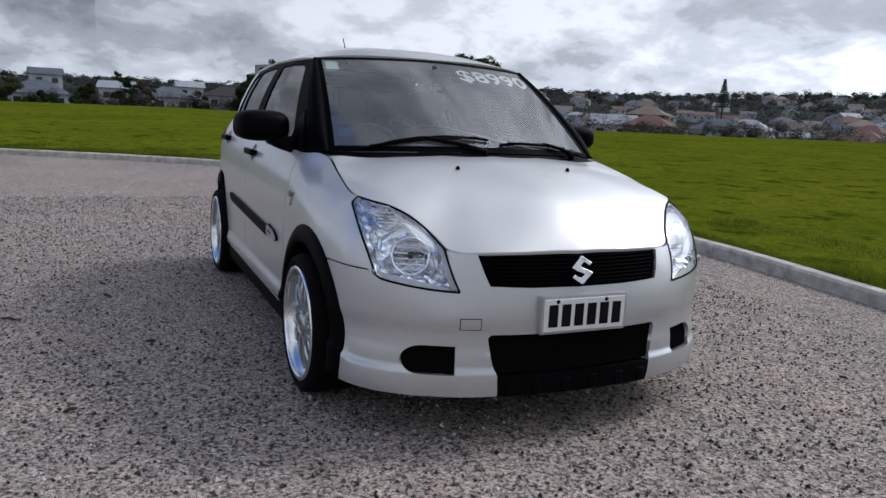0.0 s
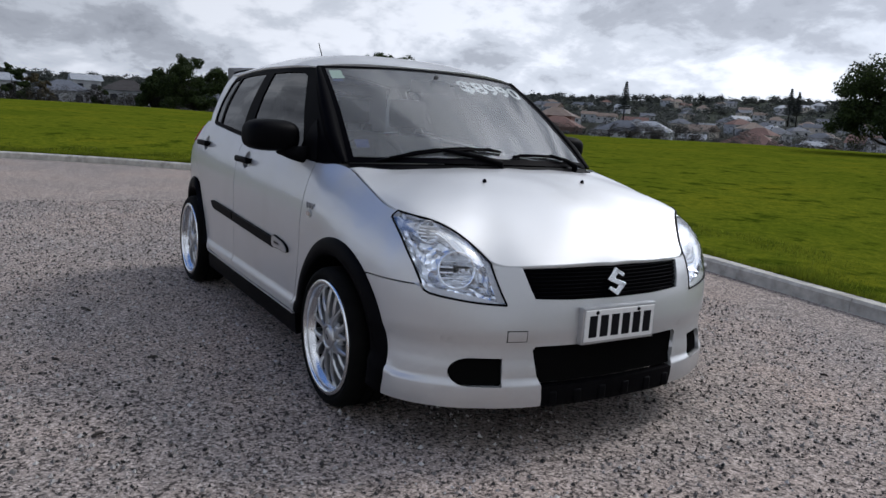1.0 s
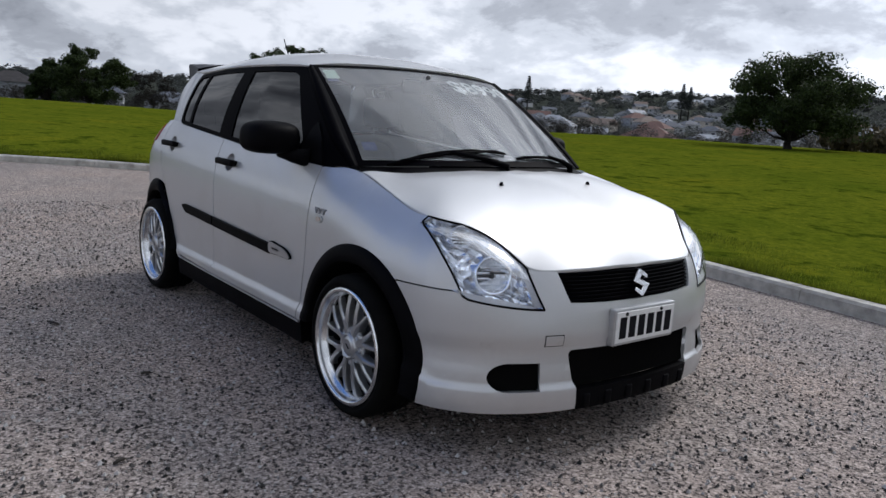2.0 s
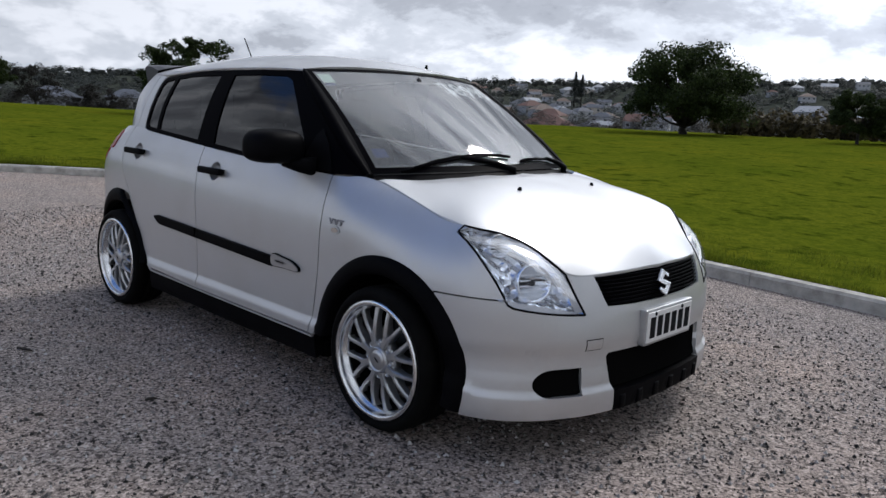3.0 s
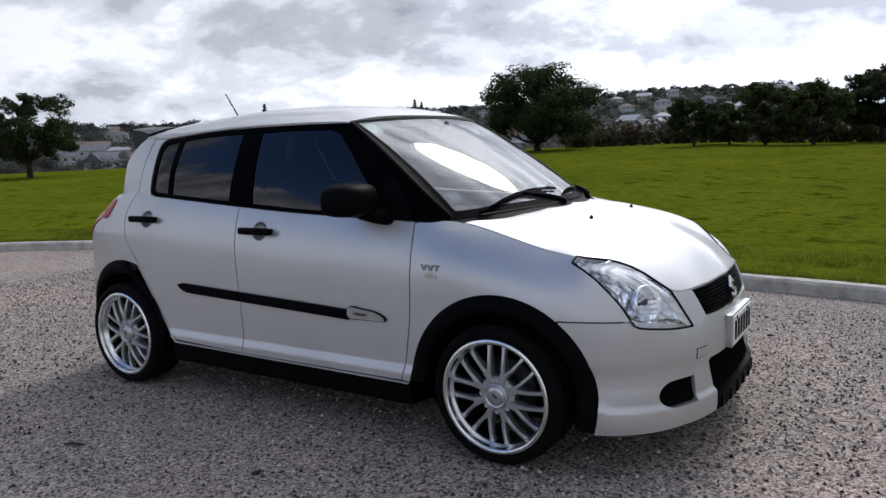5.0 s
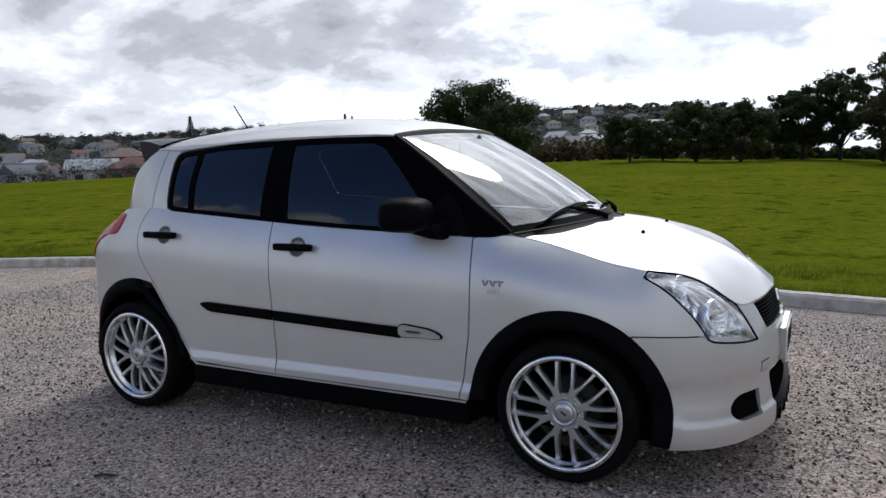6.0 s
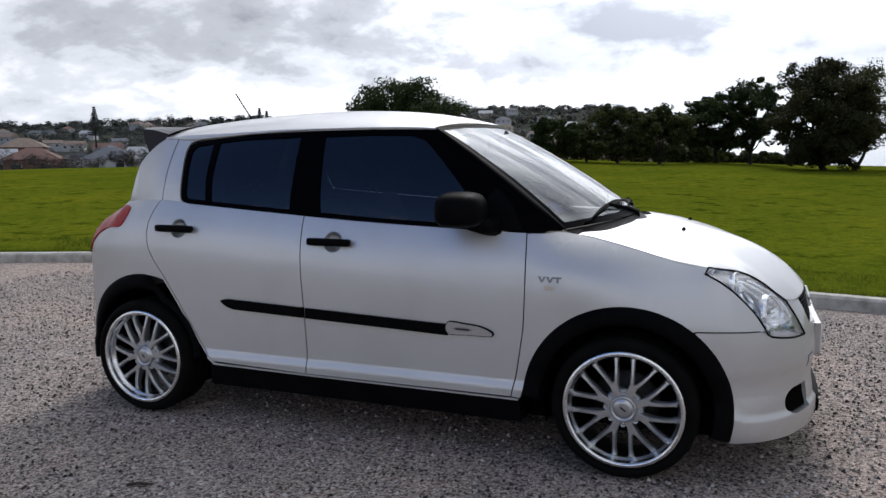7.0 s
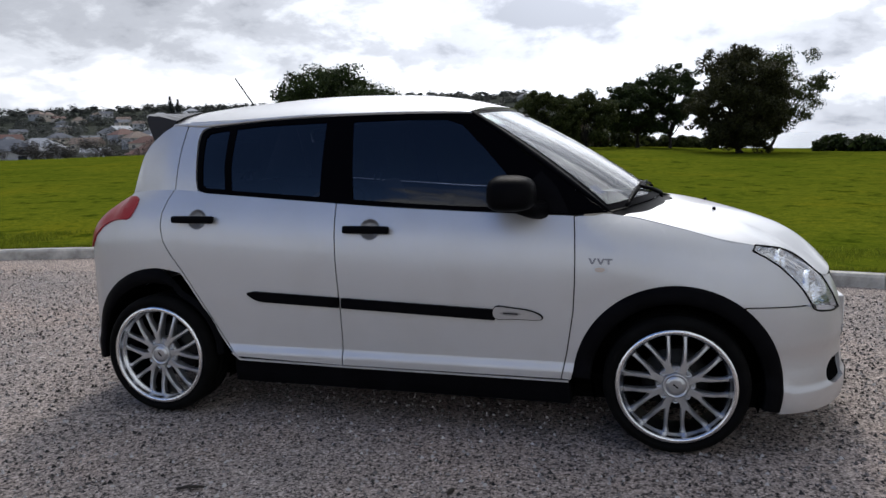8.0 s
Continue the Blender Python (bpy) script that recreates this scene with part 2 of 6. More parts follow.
PAINT = make_paint()
GRAVEL = make_gravel()
GRASS = make_grass()
KERB = varied("kerb_concrete", [(0.3, (0.27, 0.25, 0.22)), (0.5, (0.43, 0.41, 0.365)), (0.7, (0.58, 0.555, 0.50))], 7, 0.9, 60, 0.006)
BLACK = varied("black_plastic", [(0.3, (0.0018, 0.0018, 0.0024)), (0.7, (0.004, 0.004, 0.005))], 8, 0.5, 400, 0.0004, spec=0.03)
GLOSS = shader("black_gloss_trim", (0.0015, 0.0015, 0.0025), 0.45, spec=0.01)
INNER = shader("dark_cavity", (0.004, 0.004, 0.004), 0.9, spec=0.0)
RUBBER = varied("tyre_rubber", [(0.3, (0.002, 0.002, 0.002)), (0.7, (0.005, 0.005, 0.0048))], 12, 0.85, 120, 0.001, spec=0.08)
ALLOY = varied("alloy", [(0.3, (0.42, 0.43, 0.45)), (0.7, (0.52, 0.53, 0.54))], 15, 0.3, metal=0.8)
CHROME = shader("polished_rim", (0.80, 0.81, 0.82), 0.26, 1.0)
BRAKE = shader("brake_disc", (0.03, 0.03, 0.03), 0.5, 0.9)
# windscreen's dust film is weighted to whiten it, standing in for brighter sky reflection
GLASS = make_glass("clear_glass", (0.62, 0.70, 0.71), 0.06, 1.95, 0.075)
TINT = make_glass("tinted_glass", (0.045, 0.055, 0.085), 0.0, 1.58)
LENS = make_glass("lamp_lens", (0.95, 0.97, 1.0), 0.05, 1.5, 0.05, 0.4)
REFLECT = shader("lamp_reflector", (0.93, 0.95, 0.98), 0.2, 1.0)
LAMP_BODY = shader("lamp_housing", (0.84, 0.86, 0.90), 0.20, 0.92)
bump(REFLECT, noise_node(REFLECT, 60, 3, 0.6).outputs[0], 0.8, 0.004)
bump(LAMP_BODY, noise_node(LAMP_BODY, 24, kind="ShaderNodeTexVoronoi").outputs["Distance"], 0.9, 0.030)
BEZEL = varied("lamp_bezel", [(0.3, (0.40, 0.40, 0.41)), (0.7, (0.52, 0.52, 0.53))], 30, 0.4, metal=0.2)
AMBER = shader("clear_amber_lens", (0.50, 0.42, 0.36), 0.2, coat=1.0)
RED = shader("tail_red", (0.30, 0.010, 0.016), 0.3, spec=0.25)
HUBDARK = shader("rim_barrel", (0.010, 0.011, 0.013), 0.45, 0.5)
SPOILER = shader("dark_spoiler", (0.005, 0.006, 0.014), 0.3, spec=0.3)
BADGE = shader("badge_metal", (0.20, 0.20, 0.22), 0.35, 0.6)
CUP = shader("cup_grey", (0.30, 0.30, 0.31), 0.35, 0.7)
WATER = shader("harbour_water", (0.10, 0.13, 0.15), 0.12)
TWIG = shader("dry_twig", (0.03, 0.025, 0.02), 0.9)
WHITE = varied("white_enamel", [(0.3, (0.70, 0.70, 0.69)), (0.7, (0.78, 0.78, 0.77))], 40, 0.4)
DARKINK = shader("black_enamel", (0.006, 0.006, 0.008), 0.7, spec=0.1)
LETTER = shader("white_window_paint", (0.85, 0.86, 0.88), 0.6)
STICK_B = shader("blue_sticker", (0.02, 0.05, 0.22), 0.4)
STICK_W = shader("pale_green_sticker", (0.65, 0.78, 0.70), 0.5)
CLOTH = varied("seat_cloth", [(0.3, (0.035, 0.036, 0.042)), (0.7, (0.06, 0.062, 0.07))], 30, 0.95, 300, 0.001)
DASH = varied("dashboard_plastic", [(0.3, (0.03, 0.03, 0.032)), (0.7, (0.045, 0.045, 0.048))], 20, 0.7, 500, 0.0005)
BARK = varied("bark", [(0.3, (0.010, 0.009, 0.007)), (0.7, (0.026, 0.022, 0.018))], 6, 0.95, 20, 0.02)
LEAF = make_leaf("dark_foliage", (0.012, 0.020, 0.007), (0.038, 0.056, 0.017))
LEAF4 = make_leaf("brown_green_foliage", (0.016, 0.018, 0.008), (0.042, 0.044, 0.017))
LEAF2 = make_leaf("olive_foliage", (0.022, 0.030, 0.010), (0.060, 0.073, 0.023))
LEAF3 = make_leaf("brown_foliage", (0.035, 0.03, 0.018), (0.09, 0.075, 0.04))
# distance haze is mixed into the base colour: paler, greyer leaves
FAR_HAZE = make_leaf("far_foliage_hazed", (0.046, 0.054, 0.050), (0.070, 0.078, 0.072), 0.5)
BARE = make_leaf("bare_twigs", (0.020, 0.019, 0.016), (0.032, 0.030, 0.026))


# ---------------------------------------------------------------- mesh helpers
def part(name, bm, material, parent=None, label="", smooth=True, m=None):
    me = bpy.data.meshes.new(name)
    if smooth:
        for f in bm.faces:
            f.smooth = True
    bm.to_mesh(me)
    bm.free()
    me.materials.append(material)
    ob = new(name, me)
    ob.parent = parent
    if m is not None:
        ob.matrix_basis = m
    return tagged(ob, label=label)


def box(bm, x0, x1, y0, y1, z0, z1, bev=0.0, m=None):
    r = bmesh.ops.create_cube(bm, size=1.0, matrix=Matrix.LocRotScale(((x0 + x1) / 2, (y0 + y1) / 2, (z0 + z1) / 2), None, (abs(x1 - x0), abs(y1 - y0), abs(z1 - z0))))
    vs = r["verts"]
    if bev:
        es = list({e for v in vs for e in v.link_edges})
        vs = list({v for f in bmesh.ops.bevel(bm, geom=es, offset=bev, segments=2, profile=0.6, affect="EDGES")["faces"] for v in f.verts} | {v for v in vs if v.is_valid})
    if m is not None:
        bmesh.ops.transform(bm, matrix=m, verts=vs)
    return vs


def lathe(bm, profile, n=48, axis="y", m=None):
    """profile: (radius, along) pairs turned round the axis."""
    rings = []
    for r, a in profile:
        ring = []
        for i in range(n):
            t = 2 * math.pi * i / n
            c, s = r * math.cos(t), r * math.sin(t)
            ring.append(bm.verts.new((c, a, s) if axis == "y" else (c, s, a) if axis == "z" else (a, c, s)))
        rings.append(ring)
    for p, q in zip(rings, rings[1:]):
        for i in range(n):
            j = (i + 1) % n
            bm.faces.new((p[i], p[j], q[j], q[i]))
    vs = [v for r in rings for v in r]
    if m is not None:
        bmesh.ops.transform(bm, matrix=m, verts=vs)
    return rings


def tube(bm, pts, radii, n=8, cap=True):
    pts = [Vector(p) for p in pts]
    rings = []
    for i, p in enumerate(pts):
        d = (pts[min(i + 1, len(pts) - 1)] - pts[max(i - 1, 0)]).normalized()
        a = d.orthogonal().normalized() if i == 0 else (a - d * a.dot(d)).normalized()
        b = d.cross(a)
        r = radii[i] if isinstance(radii, (list, tuple)) else radii
        rings.append([bm.verts.new(p + (a * math.cos(2 * math.pi * k / n) + b * math.sin(2 * math.pi * k / n)) * r) for k in range(n)])
    for p, q in zip(rings, rings[1:]):
        for k in range(n):
            bm.faces.new((p[k], p[(k + 1) % n], q[(k + 1) % n], q[k]))
    if cap:
        bm.faces.new(rings[0][::-1])
        bm.faces.new(rings[-1])


def prism(bm, poly, fn, depth, n_hint=None):
    """A flat outline carried by fn(u, v, w) with w from 0 to depth: a plate with straight sides."""
    a = [bm.verts.new(fn(u, v, 0.0)) for u, v in poly]
    b = [bm.verts.new(fn(u, v, depth)) for u, v in poly]
    bm.faces.new(a)
    bm.faces.new(b[::-1])
    for i in range(len(poly)):
        j = (i + 1) % len(poly)
        bm.faces.new((a[i], b[i], b[j], a[j]))
    bmesh.ops.recalc_face_normals(bm, faces=bm.faces)


def spline(keys, n=8, closed=False):
    """Catmull-Rom through 2D keys."""
    P = [np.array(k, float) for k in keys]
    out = []
    m = len(P)
    for i in range(m if closed else m - 1):
        g = (lambda j: P[j % m]) if closed else (lambda j: P[min(max(j, 0), m - 1)])
        p0, p1, p2, p3 = g(i - 1), g(i), g(i + 1), g(i + 2)
        for k in range(n):
            t = k / n
            out.append(0.5 * (2 * p1 + (p2 - p0) * t + (2 * p0 - 5 * p1 + 4 * p2 - p3) * t * t + (3 * p1 - p0 - 3 * p2 + p3) * t ** 3))
    if not closed:
        out.append(P[-1])
    return [tuple(float(v) for v in p) for p in out]


def area2(poly):
    return sum(a[0] * b[1] - b[0] * a[1] for a, b in zip(poly, poly[1:] + poly[:1])) / 2


def inset(poly, g):
    """Shrinks a 2D outline by g."""
    if area2(poly) < 0:
        poly = poly[::-1]
    n, out = len(poly), []
    for i in range(n):
        p, q, r = (np.array(poly[k % n]) for k in (i - 1, i, i + 1))
        a, b = q - p, r - q
        la, lb = np.linalg.norm(a), np.linalg.norm(b)
        if la < 1e-7 or lb < 1e-7:
            continue
        na, nb = np.array((-a[1], a[0])) / la, np.array((-b[1], b[0])) / lb
        k = (na + nb) / max(1 + na.dot(nb), 0.35)
        out.append(tuple(q + k * g))
    return out


def drape(outline, fn, h, holes=(), thick=0.012, gap=0.0, centre=(0, 0, 0.6), bm=None, cuts=()):
    """Fills a 2D outline (less its holes), cuts it into cells of size h and lays it on the surface fn(u, v), with an edge turned inward."""
    t = bmesh.new()
    if gap:
        outline = inset(list(outline), gap)
    for loop in (outline, *holes):
        pts = []
        for a, b in zip(loop, list(loop[1:]) + [loop[0]]):
            k = max(1, int(math.hypot(b[0] - a[0], b[1] - a[1]) / h + 0.5))
            pts += [(a[0] + (b[0] - a[0]) * i / k, a[1] + (b[1] - a[1]) * i / k) for i in range(k)]
        vs = [t.verts.new((u, v, 0)) for u, v in pts]
        for a, b in zip(vs, vs[1:] + vs[:1]):
            t.edges.new((a, b))
    bmesh.ops.triangle_fill(t, use_beauty=True, use_dissolve=False, edges=t.edges[:])
    us = [v.co.x for v in t.verts]
    ws = [v.co.y for v in t.verts]
    for lo, hi, no in ((min(us), max(us), (1, 0, 0)), (min(ws), max(ws), (0, 1, 0))):
        for k in range(math.ceil(lo / h), math.floor(hi / h) + 1):
            co = Vector(no) * (k * h)
            bmesh.ops.bisect_plane(t, geom=t.verts[:] + t.edges[:] + t.faces[:], dist=1e-6, plane_co=co, plane_no=no)

    for k in cuts:
        bmesh.ops.bisect_plane(t, geom=t.verts[:] + t.edges[:] + t.faces[:], dist=1e-6, plane_co=(0, k, 0), plane_no=(0, 1, 0))

    def on_line(e):
        if any(abs(e.verts[0].co.y - k) < 1e-5 and abs(e.verts[1].co.y - k) < 1e-5 for k in cuts):
            return True
        for c in (0, 1):
            p, q = (v.co[c] / h for v in e.verts)
            if abs(p - q) < 1e-4 and abs(p - round(p)) < 1e-4:
                return True
        return False

    loose = [e for e in t.edges if len(e.link_faces) == 2 and not on_line(e)]
    if loose:
        bmesh.ops.dissolve_edges(t, edges=loose, use_verts=False)
    for v in t.verts:
        v.co = Vector(fn(v.co.x, v.co.y))
    t.normal_update()
    c = Vector(centre)
    if sum((f.calc_center_median() - c).dot(f.normal) * f.calc_area() for f in t.faces) < 0:
        bmesh.ops.reverse_faces(t, faces=t.faces[:])
    t.normal_update()
    if thick:
        edge = [e for e in t.edges if len(e.link_faces) == 1]
        normals = {v: v.normal.copy() for v in t.verts}
        for e in edge:
            e.smooth = False
        r = bmesh.ops.extrude_edge_only(t, edges=edge)["geom"]
        for v in r:
            if isinstance(v, bmesh.types.BMVert):
                src = min((o for e in v.link_edges for o in e.verts if o in normals), key=lambda o: (o.co - v.co).length, default=None)
                if src is not None:
                    v.co -= normals[src] * thick
    for f in t.faces:
        f.smooth = True
    if bm is None:
        return t
    me = bpy.data.meshes.new("tmp")
    t.to_mesh(me)
    t.free()
    bm.from_mesh(me)
    bpy.data.meshes.remove(me)
    return bm


# ---------------------------------------------------------------- the car's surfaces (x ahead, half-width w, z up)
CY = 0.014
HUB_X, HUB_Z, ARCH, ARCH_REAR = 1.197, 0.290, 0.410, 0.420
PLAN = spline([(1.945, 0), (1.94, 0.2), (1.925, 0.33), (1.898, 0.45), (1.858, 0.55), (1.80, 0.655), (1.71, 0.75), (1.59, 0.812), (1.40, 0.842), (1.20, 0.850), (0.9, 0.851),
               (0.5, 0.85), (0, 0.85), (-0.5, 0.85), (-0.9, 0.849), (-1.2, 0.842), (-1.4, 0.825), (-1.55, 0.79), (-1.64, 0.73), (-1.70, 0.63), (-1.735, 0.42), (-1.75, 0.0)], 10)
PX, PW = np.array([p[0] for p in PLAN]), np.array([p[1] for p in PLAN])
PS = np.concatenate(([0], np.cumsum(np.hypot(np.diff(PX), np.diff(PW)))))
_t = np.stack((np.gradient(PX, PS), np.gradient(PW, PS)), 1)
_t /= np.linalg.norm(_t, axis=1)[:, None]
NX, NW = _t[:, 1], -_t[:, 0]
S_END = float(PS[-1])
_side = (PX < 1.75) & (PX > -1.68)


def sx(x):
    """Place along the plan of a point of the flank."""
    return float(np.interp(-x, -PX[_side], PS[_side]))


def sw(w):
    """Place along the plan of a point of the nose."""
    k = PX > 1.68
    return float(np.interp(w, PW[k], PS[k]))


_top = [(sw(0.0), 0.70, 0.045), (sw(0.42), 0.693, 0.066), (sw(0.53), 0.699, 0.080), (sw(0.60), 0.735, 0.088), (sw(0.695), 0.79, 0.092),
        (sx(1.644), 0.832, 0.094), (sx(1.53), 0.856, 0.098), (sx(1.40), 0.872, 0.108), (sx(1.2), 0.925, 0.125), (sx(1.0), 0.97, 0.145), (sx(0.9), 0.985, 0.12), (sx(0.78), 0.98, 0.075), (sx(0.1), 1.006, 0.065), (sx(-0.3), 1.03, 0.065),
        (sx(-0.98), 1.077, 0.07), (sx(-1.2), 1.085, 0.085), (sx(-1.4), 1.07, 0.12), (sx(-1.6), 1.04, 0.19), (S_END, 1.0, 0.15)]
_dense = spline([(a, b) for a, b, c in _top], 12)
_dense2 = spline([(a, c) for a, b, c in _top], 12)


def z_top(s):
    return float(np.interp(s, [p[0] for p in _dense], [p[1] for p in _dense]))


def d_top(s):
    return float(np.interp(s, [p[0] for p in _dense2], [p[1] for p in _dense2]))


NOSE_S = sx(1.50)


def body(s, z, out=0.0):
    """Lower body: s along the plan, z up; out: distance proud of the skin. Gives x, w, z."""
    u = max(0.0, 1 - (z_top(s) - z) / 0.32)
    nose = min(1.0, max(0.0, (NOSE_S - s) / 0.15))
    lip = 0.318 + (0.262 - 0.318) * nose
    k = min(1.0, max(0.0, (z - lip) / (0.045 - 0.015 * nose)))
    low = (0.013 + 0.001 * nose) * (k * k * (3 - 2 * k) - 1)
    k = min(1.0, max(0.0, (0.452 - z) / 0.035)) * min(1.0, max(0.0, (z - 0.30) / 0.08))
    low += 0.009 * nose * k * k * (3 - 2 * k)
    low += 0.035 * max(0.0, (0.215 - z) / 0.06) ** 2 * 0.5
    d = low + d_top(s) * u ** (2.4 + min(1.0, max(0.0, (d_top(s) - 0.075) * 16))) - out
    x, w = float(np.interp(s, PS, PX)), float(np.interp(s, PS, PW))
    nx, nw = float(np.interp(s, PS, NX)), float(np.interp(s, PS, NW))
    return x - nx * d, w - nw * d, z


def on_body(side, out=0.0):
    def fn(s, z):
        x, w, zz = body(s, z, out)
        return x, side * w, zz
    return fn


_wb = [(-1.62, 0.50), (-1.5, 0.60), (-1.36, 0.69), (-1.2, 0.745), (-0.98, 0.778), (-0.3, 0.785), (0.1, 0.785), (0.5, 0.778), (0.77, 0.764), (0.92, 0.715)]
_wr = [(-1.62, 0.30), (-1.36, 0.555), (-1.2, 0.575), (-1.0, 0.59), (-0.5, 0.612), (0.0, 0.617), (0.3, 0.600), (0.92, 0.58)]
_belt = [(-1.62, 1.04), (-1.36, 1.07), (-1.2, 1.085), (-0.98, 1.077), (-0.3, 1.03), (0.1, 1.006), (0.77, 0.98), (0.92, 0.985)]


def look_up(table, x):
    return float(np.interp(x, [p[0] for p in table], [p[1] for p in table]))


def house(x, z, out=0.0):
    """Side of the glasshouse: x along, z up."""
    zb = look_up(_belt, x)
    u = (z - zb) / (1.43 - zb)
    w = look_up(_wb, x) + (look_up(_wr, x) - look_up(_wb, x)) * u + 0.022 * 4 * u * (1 - u)
    return x, w + out, z + out * 0.3


def on_house(side, out=0.0):
    def fn(x, z):
        a, w, b = house(x, z, out)
        return a, side * w, b
    return fn


_rc = spline([(-1.50, 1.428), (-1.3, 1.470), (-1.0, 1.508), (-0.6, 1.537), (-0.3, 1.542), (0.0, 1.530), (0.2, 1.504), (0.40, 1.456)], 8)
_re = [(-1.50, 1.40), (-1.3, 1.405), (-1.0, 1.413), (-0.5, 1.434), (0.0, 1.437), (0.30, 1.428), (0.42, 1.41)]
_rw = [(-1.50, 0.54), (-1.36, 0.565), (-1.2, 0.588), (-1.0, 0.603), (-0.5, 0.620), (0.0, 0.624), (0.30, 0.605), (0.42, 0.60)]


def roof(x, y, out=0.0):
    zc, ze, we = look_up(_rc, x), look_up(_re, x), look_up(_rw, x)
    return x, y, zc - (zc - ze) * (abs(y) / we) ** 2.8 + out


def screen(u, k, out=0.0):
    """Windscreen: u from the header (0) to the cowl (1), k from -1 to 1 across."""
    half = 0.585 + (0.685 - 0.585) * u
    y = k * half
    xt, zt = 0.385 - 0.085 * k * k, 1.452 - 0.022 * k * k
    xb, zb = 1.135 - 0.215 * k * k, 1.012 - 0.022 * k * k
    b = 4 * u * (1 - u) * 0.022
    return xt + (xb - xt) * u + 0.5 * b + 0.5 * out, y, zt + (zb - zt) * u + 0.86 * b + 0.86 * out


# upper edge of the headlamp, shared with the hood, from the grille's corner to the tip on the fender
LAMP_ARC = spline([body(sw(0.53), z_top(sw(0.53))), (1.747, 0.522, 0.738), (1.70, 0.556, 0.779), (1.65, 0.597, 0.813), (1.60, 0.645, 0.836), (1.555, 0.695, 0.848), body(sx(1.51), z_top(sx(1.51)))], 5)
_edge = [body(s, z_top(s)) for s in np.linspace(0, sw(0.52), 26)] + list(LAMP_ARC) + [body(s, z_top(s)) for s in np.linspace(sx(1.495), sx(0.93), 40)]
_ex, _ew, _ez = (np.array(v)[::-1] for v in zip(*_edge))
_oa = np.array([math.atan2(w, x - 0.95) for x, w in zip(_ex, _ew)])[::-1]
_or = np.array([math.hypot(x - 0.95, w) for x, w in zip(_ex, _ew)])[::-1]
_oz = _ez[::-1]
_fall = spline([(0, 0), (0.15, 0.015), (0.28, 0.055), (0.442, 0.135), (0.55, 0.215), (0.65, 0.305), (0.764, 0.435), (0.87, 0.64), (0.93, 0.78), (0.97, 0.90), (1, 1)], 6)


def raw_hood(t, f):
    """Fall of the hood along a ray from the cowl: f from 0 to 1 at the edge shared with fender, lamp and grille."""
    k = min(1.0, t / 0.9)
    g = look_up(_fall, f) * (1 - k) + f ** 2.3 * k
    return 1.013 - (1.013 - float(np.interp(t, _oa, _oz))) * g


def hood_terms(x, y):
    u, v = (np.asarray(x) - 1.45) / 0.5, (np.asarray(y) / 0.7) ** 2
    return np.stack([u ** i * v ** j for i in range(6) for j in range(4) if i + j < 7], -1)


def ray_point(t, f):
    r = f * float(np.interp(t, _oa, _or))
    return 0.95 + r * math.cos(t), r * math.sin(t)


_hs = [(t, f) for t in np.linspace(0, 1.35, 60) for f in np.linspace(0.15, 1, 24)]
_hp = np.array([ray_point(t, f) for t, f in _hs])
HOOD_FIT = np.linalg.lstsq(hood_terms(_hp[:, 0], _hp[:, 1]), np.array([raw_hood(t, f) for t, f in _hs]), rcond=None)[0]
_ht = np.linspace(0, 1.45, 160)
_he = np.array([float(np.interp(t, _oa, _oz)) - float(hood_terms(*ray_point(t, 1.0)) @ HOOD_FIT) for t in _ht])
_soft = np.exp(-0.5 * ((_ht[:, None] - _ht[None, :]) / 0.055) ** 2)
_soft /= _soft.sum(1, keepdims=True)
_he = _soft @ _he
_hr = _soft @ np.interp(_ht, _oa, _or)


def hood(x, y):
    """Hood: one smooth crowned sheet, drawn down to its edge over the last hand's width."""
    t, r = math.atan2(abs(y), x - 0.95), math.hypot(x - 0.95, y)
    k = min(1.0, max(0.0, 1 - (float(np.interp(t, _ht, _hr)) - r) / 0.42))
    return x, y, float(hood_terms(x, y) @ HOOD_FIT) + float(np.interp(t, _ht, _he)) * k * k * (3 - 2 * k)


def arch_arc(cx, a0, a1, n=26):
    r = ARCH if cx > 0 else ARCH_REAR
    return [(cx + r * math.cos(radians(a)), HUB_Z + r * math.sin(radians(a))) for a in np.linspace(a0, a1, n)]


def flank(pts):
    """Outline of (x, z) on the flank as (s, z)."""
    return [(sx(x), z) for x, z in pts]


# panel lines of one flank
DOOR_F = [(0.735, 0.288), (0.757, 0.40), (0.782, 0.58), (0.787, 0.70), (0.787, 0.80), (0.784, 0.90), (0.778, 0.975)]
DOOR_B = [(-0.252, 0.288), (-0.250, 0.40), (-0.256, 0.52), (-0.272, 0.74), (-0.280, 0.90), (-0.282, 1.026)]
DOOR_R = [(-0.78, 0.300), (-0.83, 0.355), (-0.90, 0.462), (-0.99, 0.60), (-1.06, 0.705), (-1.12, 0.785), (-1.158, 0.85), (-1.172, 0.92), (-1.170, 0.98), (-1.145, 1.05), (-1.128, 1.08)]
LAMP_IN = [(sw(0.535), 0.702), (sw(0.518), 0.655), (sw(0.499), 0.608), (sw(0.477), 0.562)]
LAMP_LOW = [(sw(0.477), 0.562), (sw(0.53), 0.564), (sw(0.585), 0.570), (sw(0.64), 0.578), (sw(0.69), 0.587), (sw(0.728), 0.596), (sx(1.725), 0.606)]
LAMP_OUT = [(sx(1.725), 0.606), (sx(1.71), 0.64), (sx(1.685), 0.685), (sx(1.645), 0.735), (sx(1.60), 0.777), (sx(1.545), 0.812), (sx(1.495), 0.835), (sx(1.51), 0.848)]


def top_line(s0, s1, n=14):
    return [(s, z_top(s)) for s in np.linspace(s0, s1, n)]


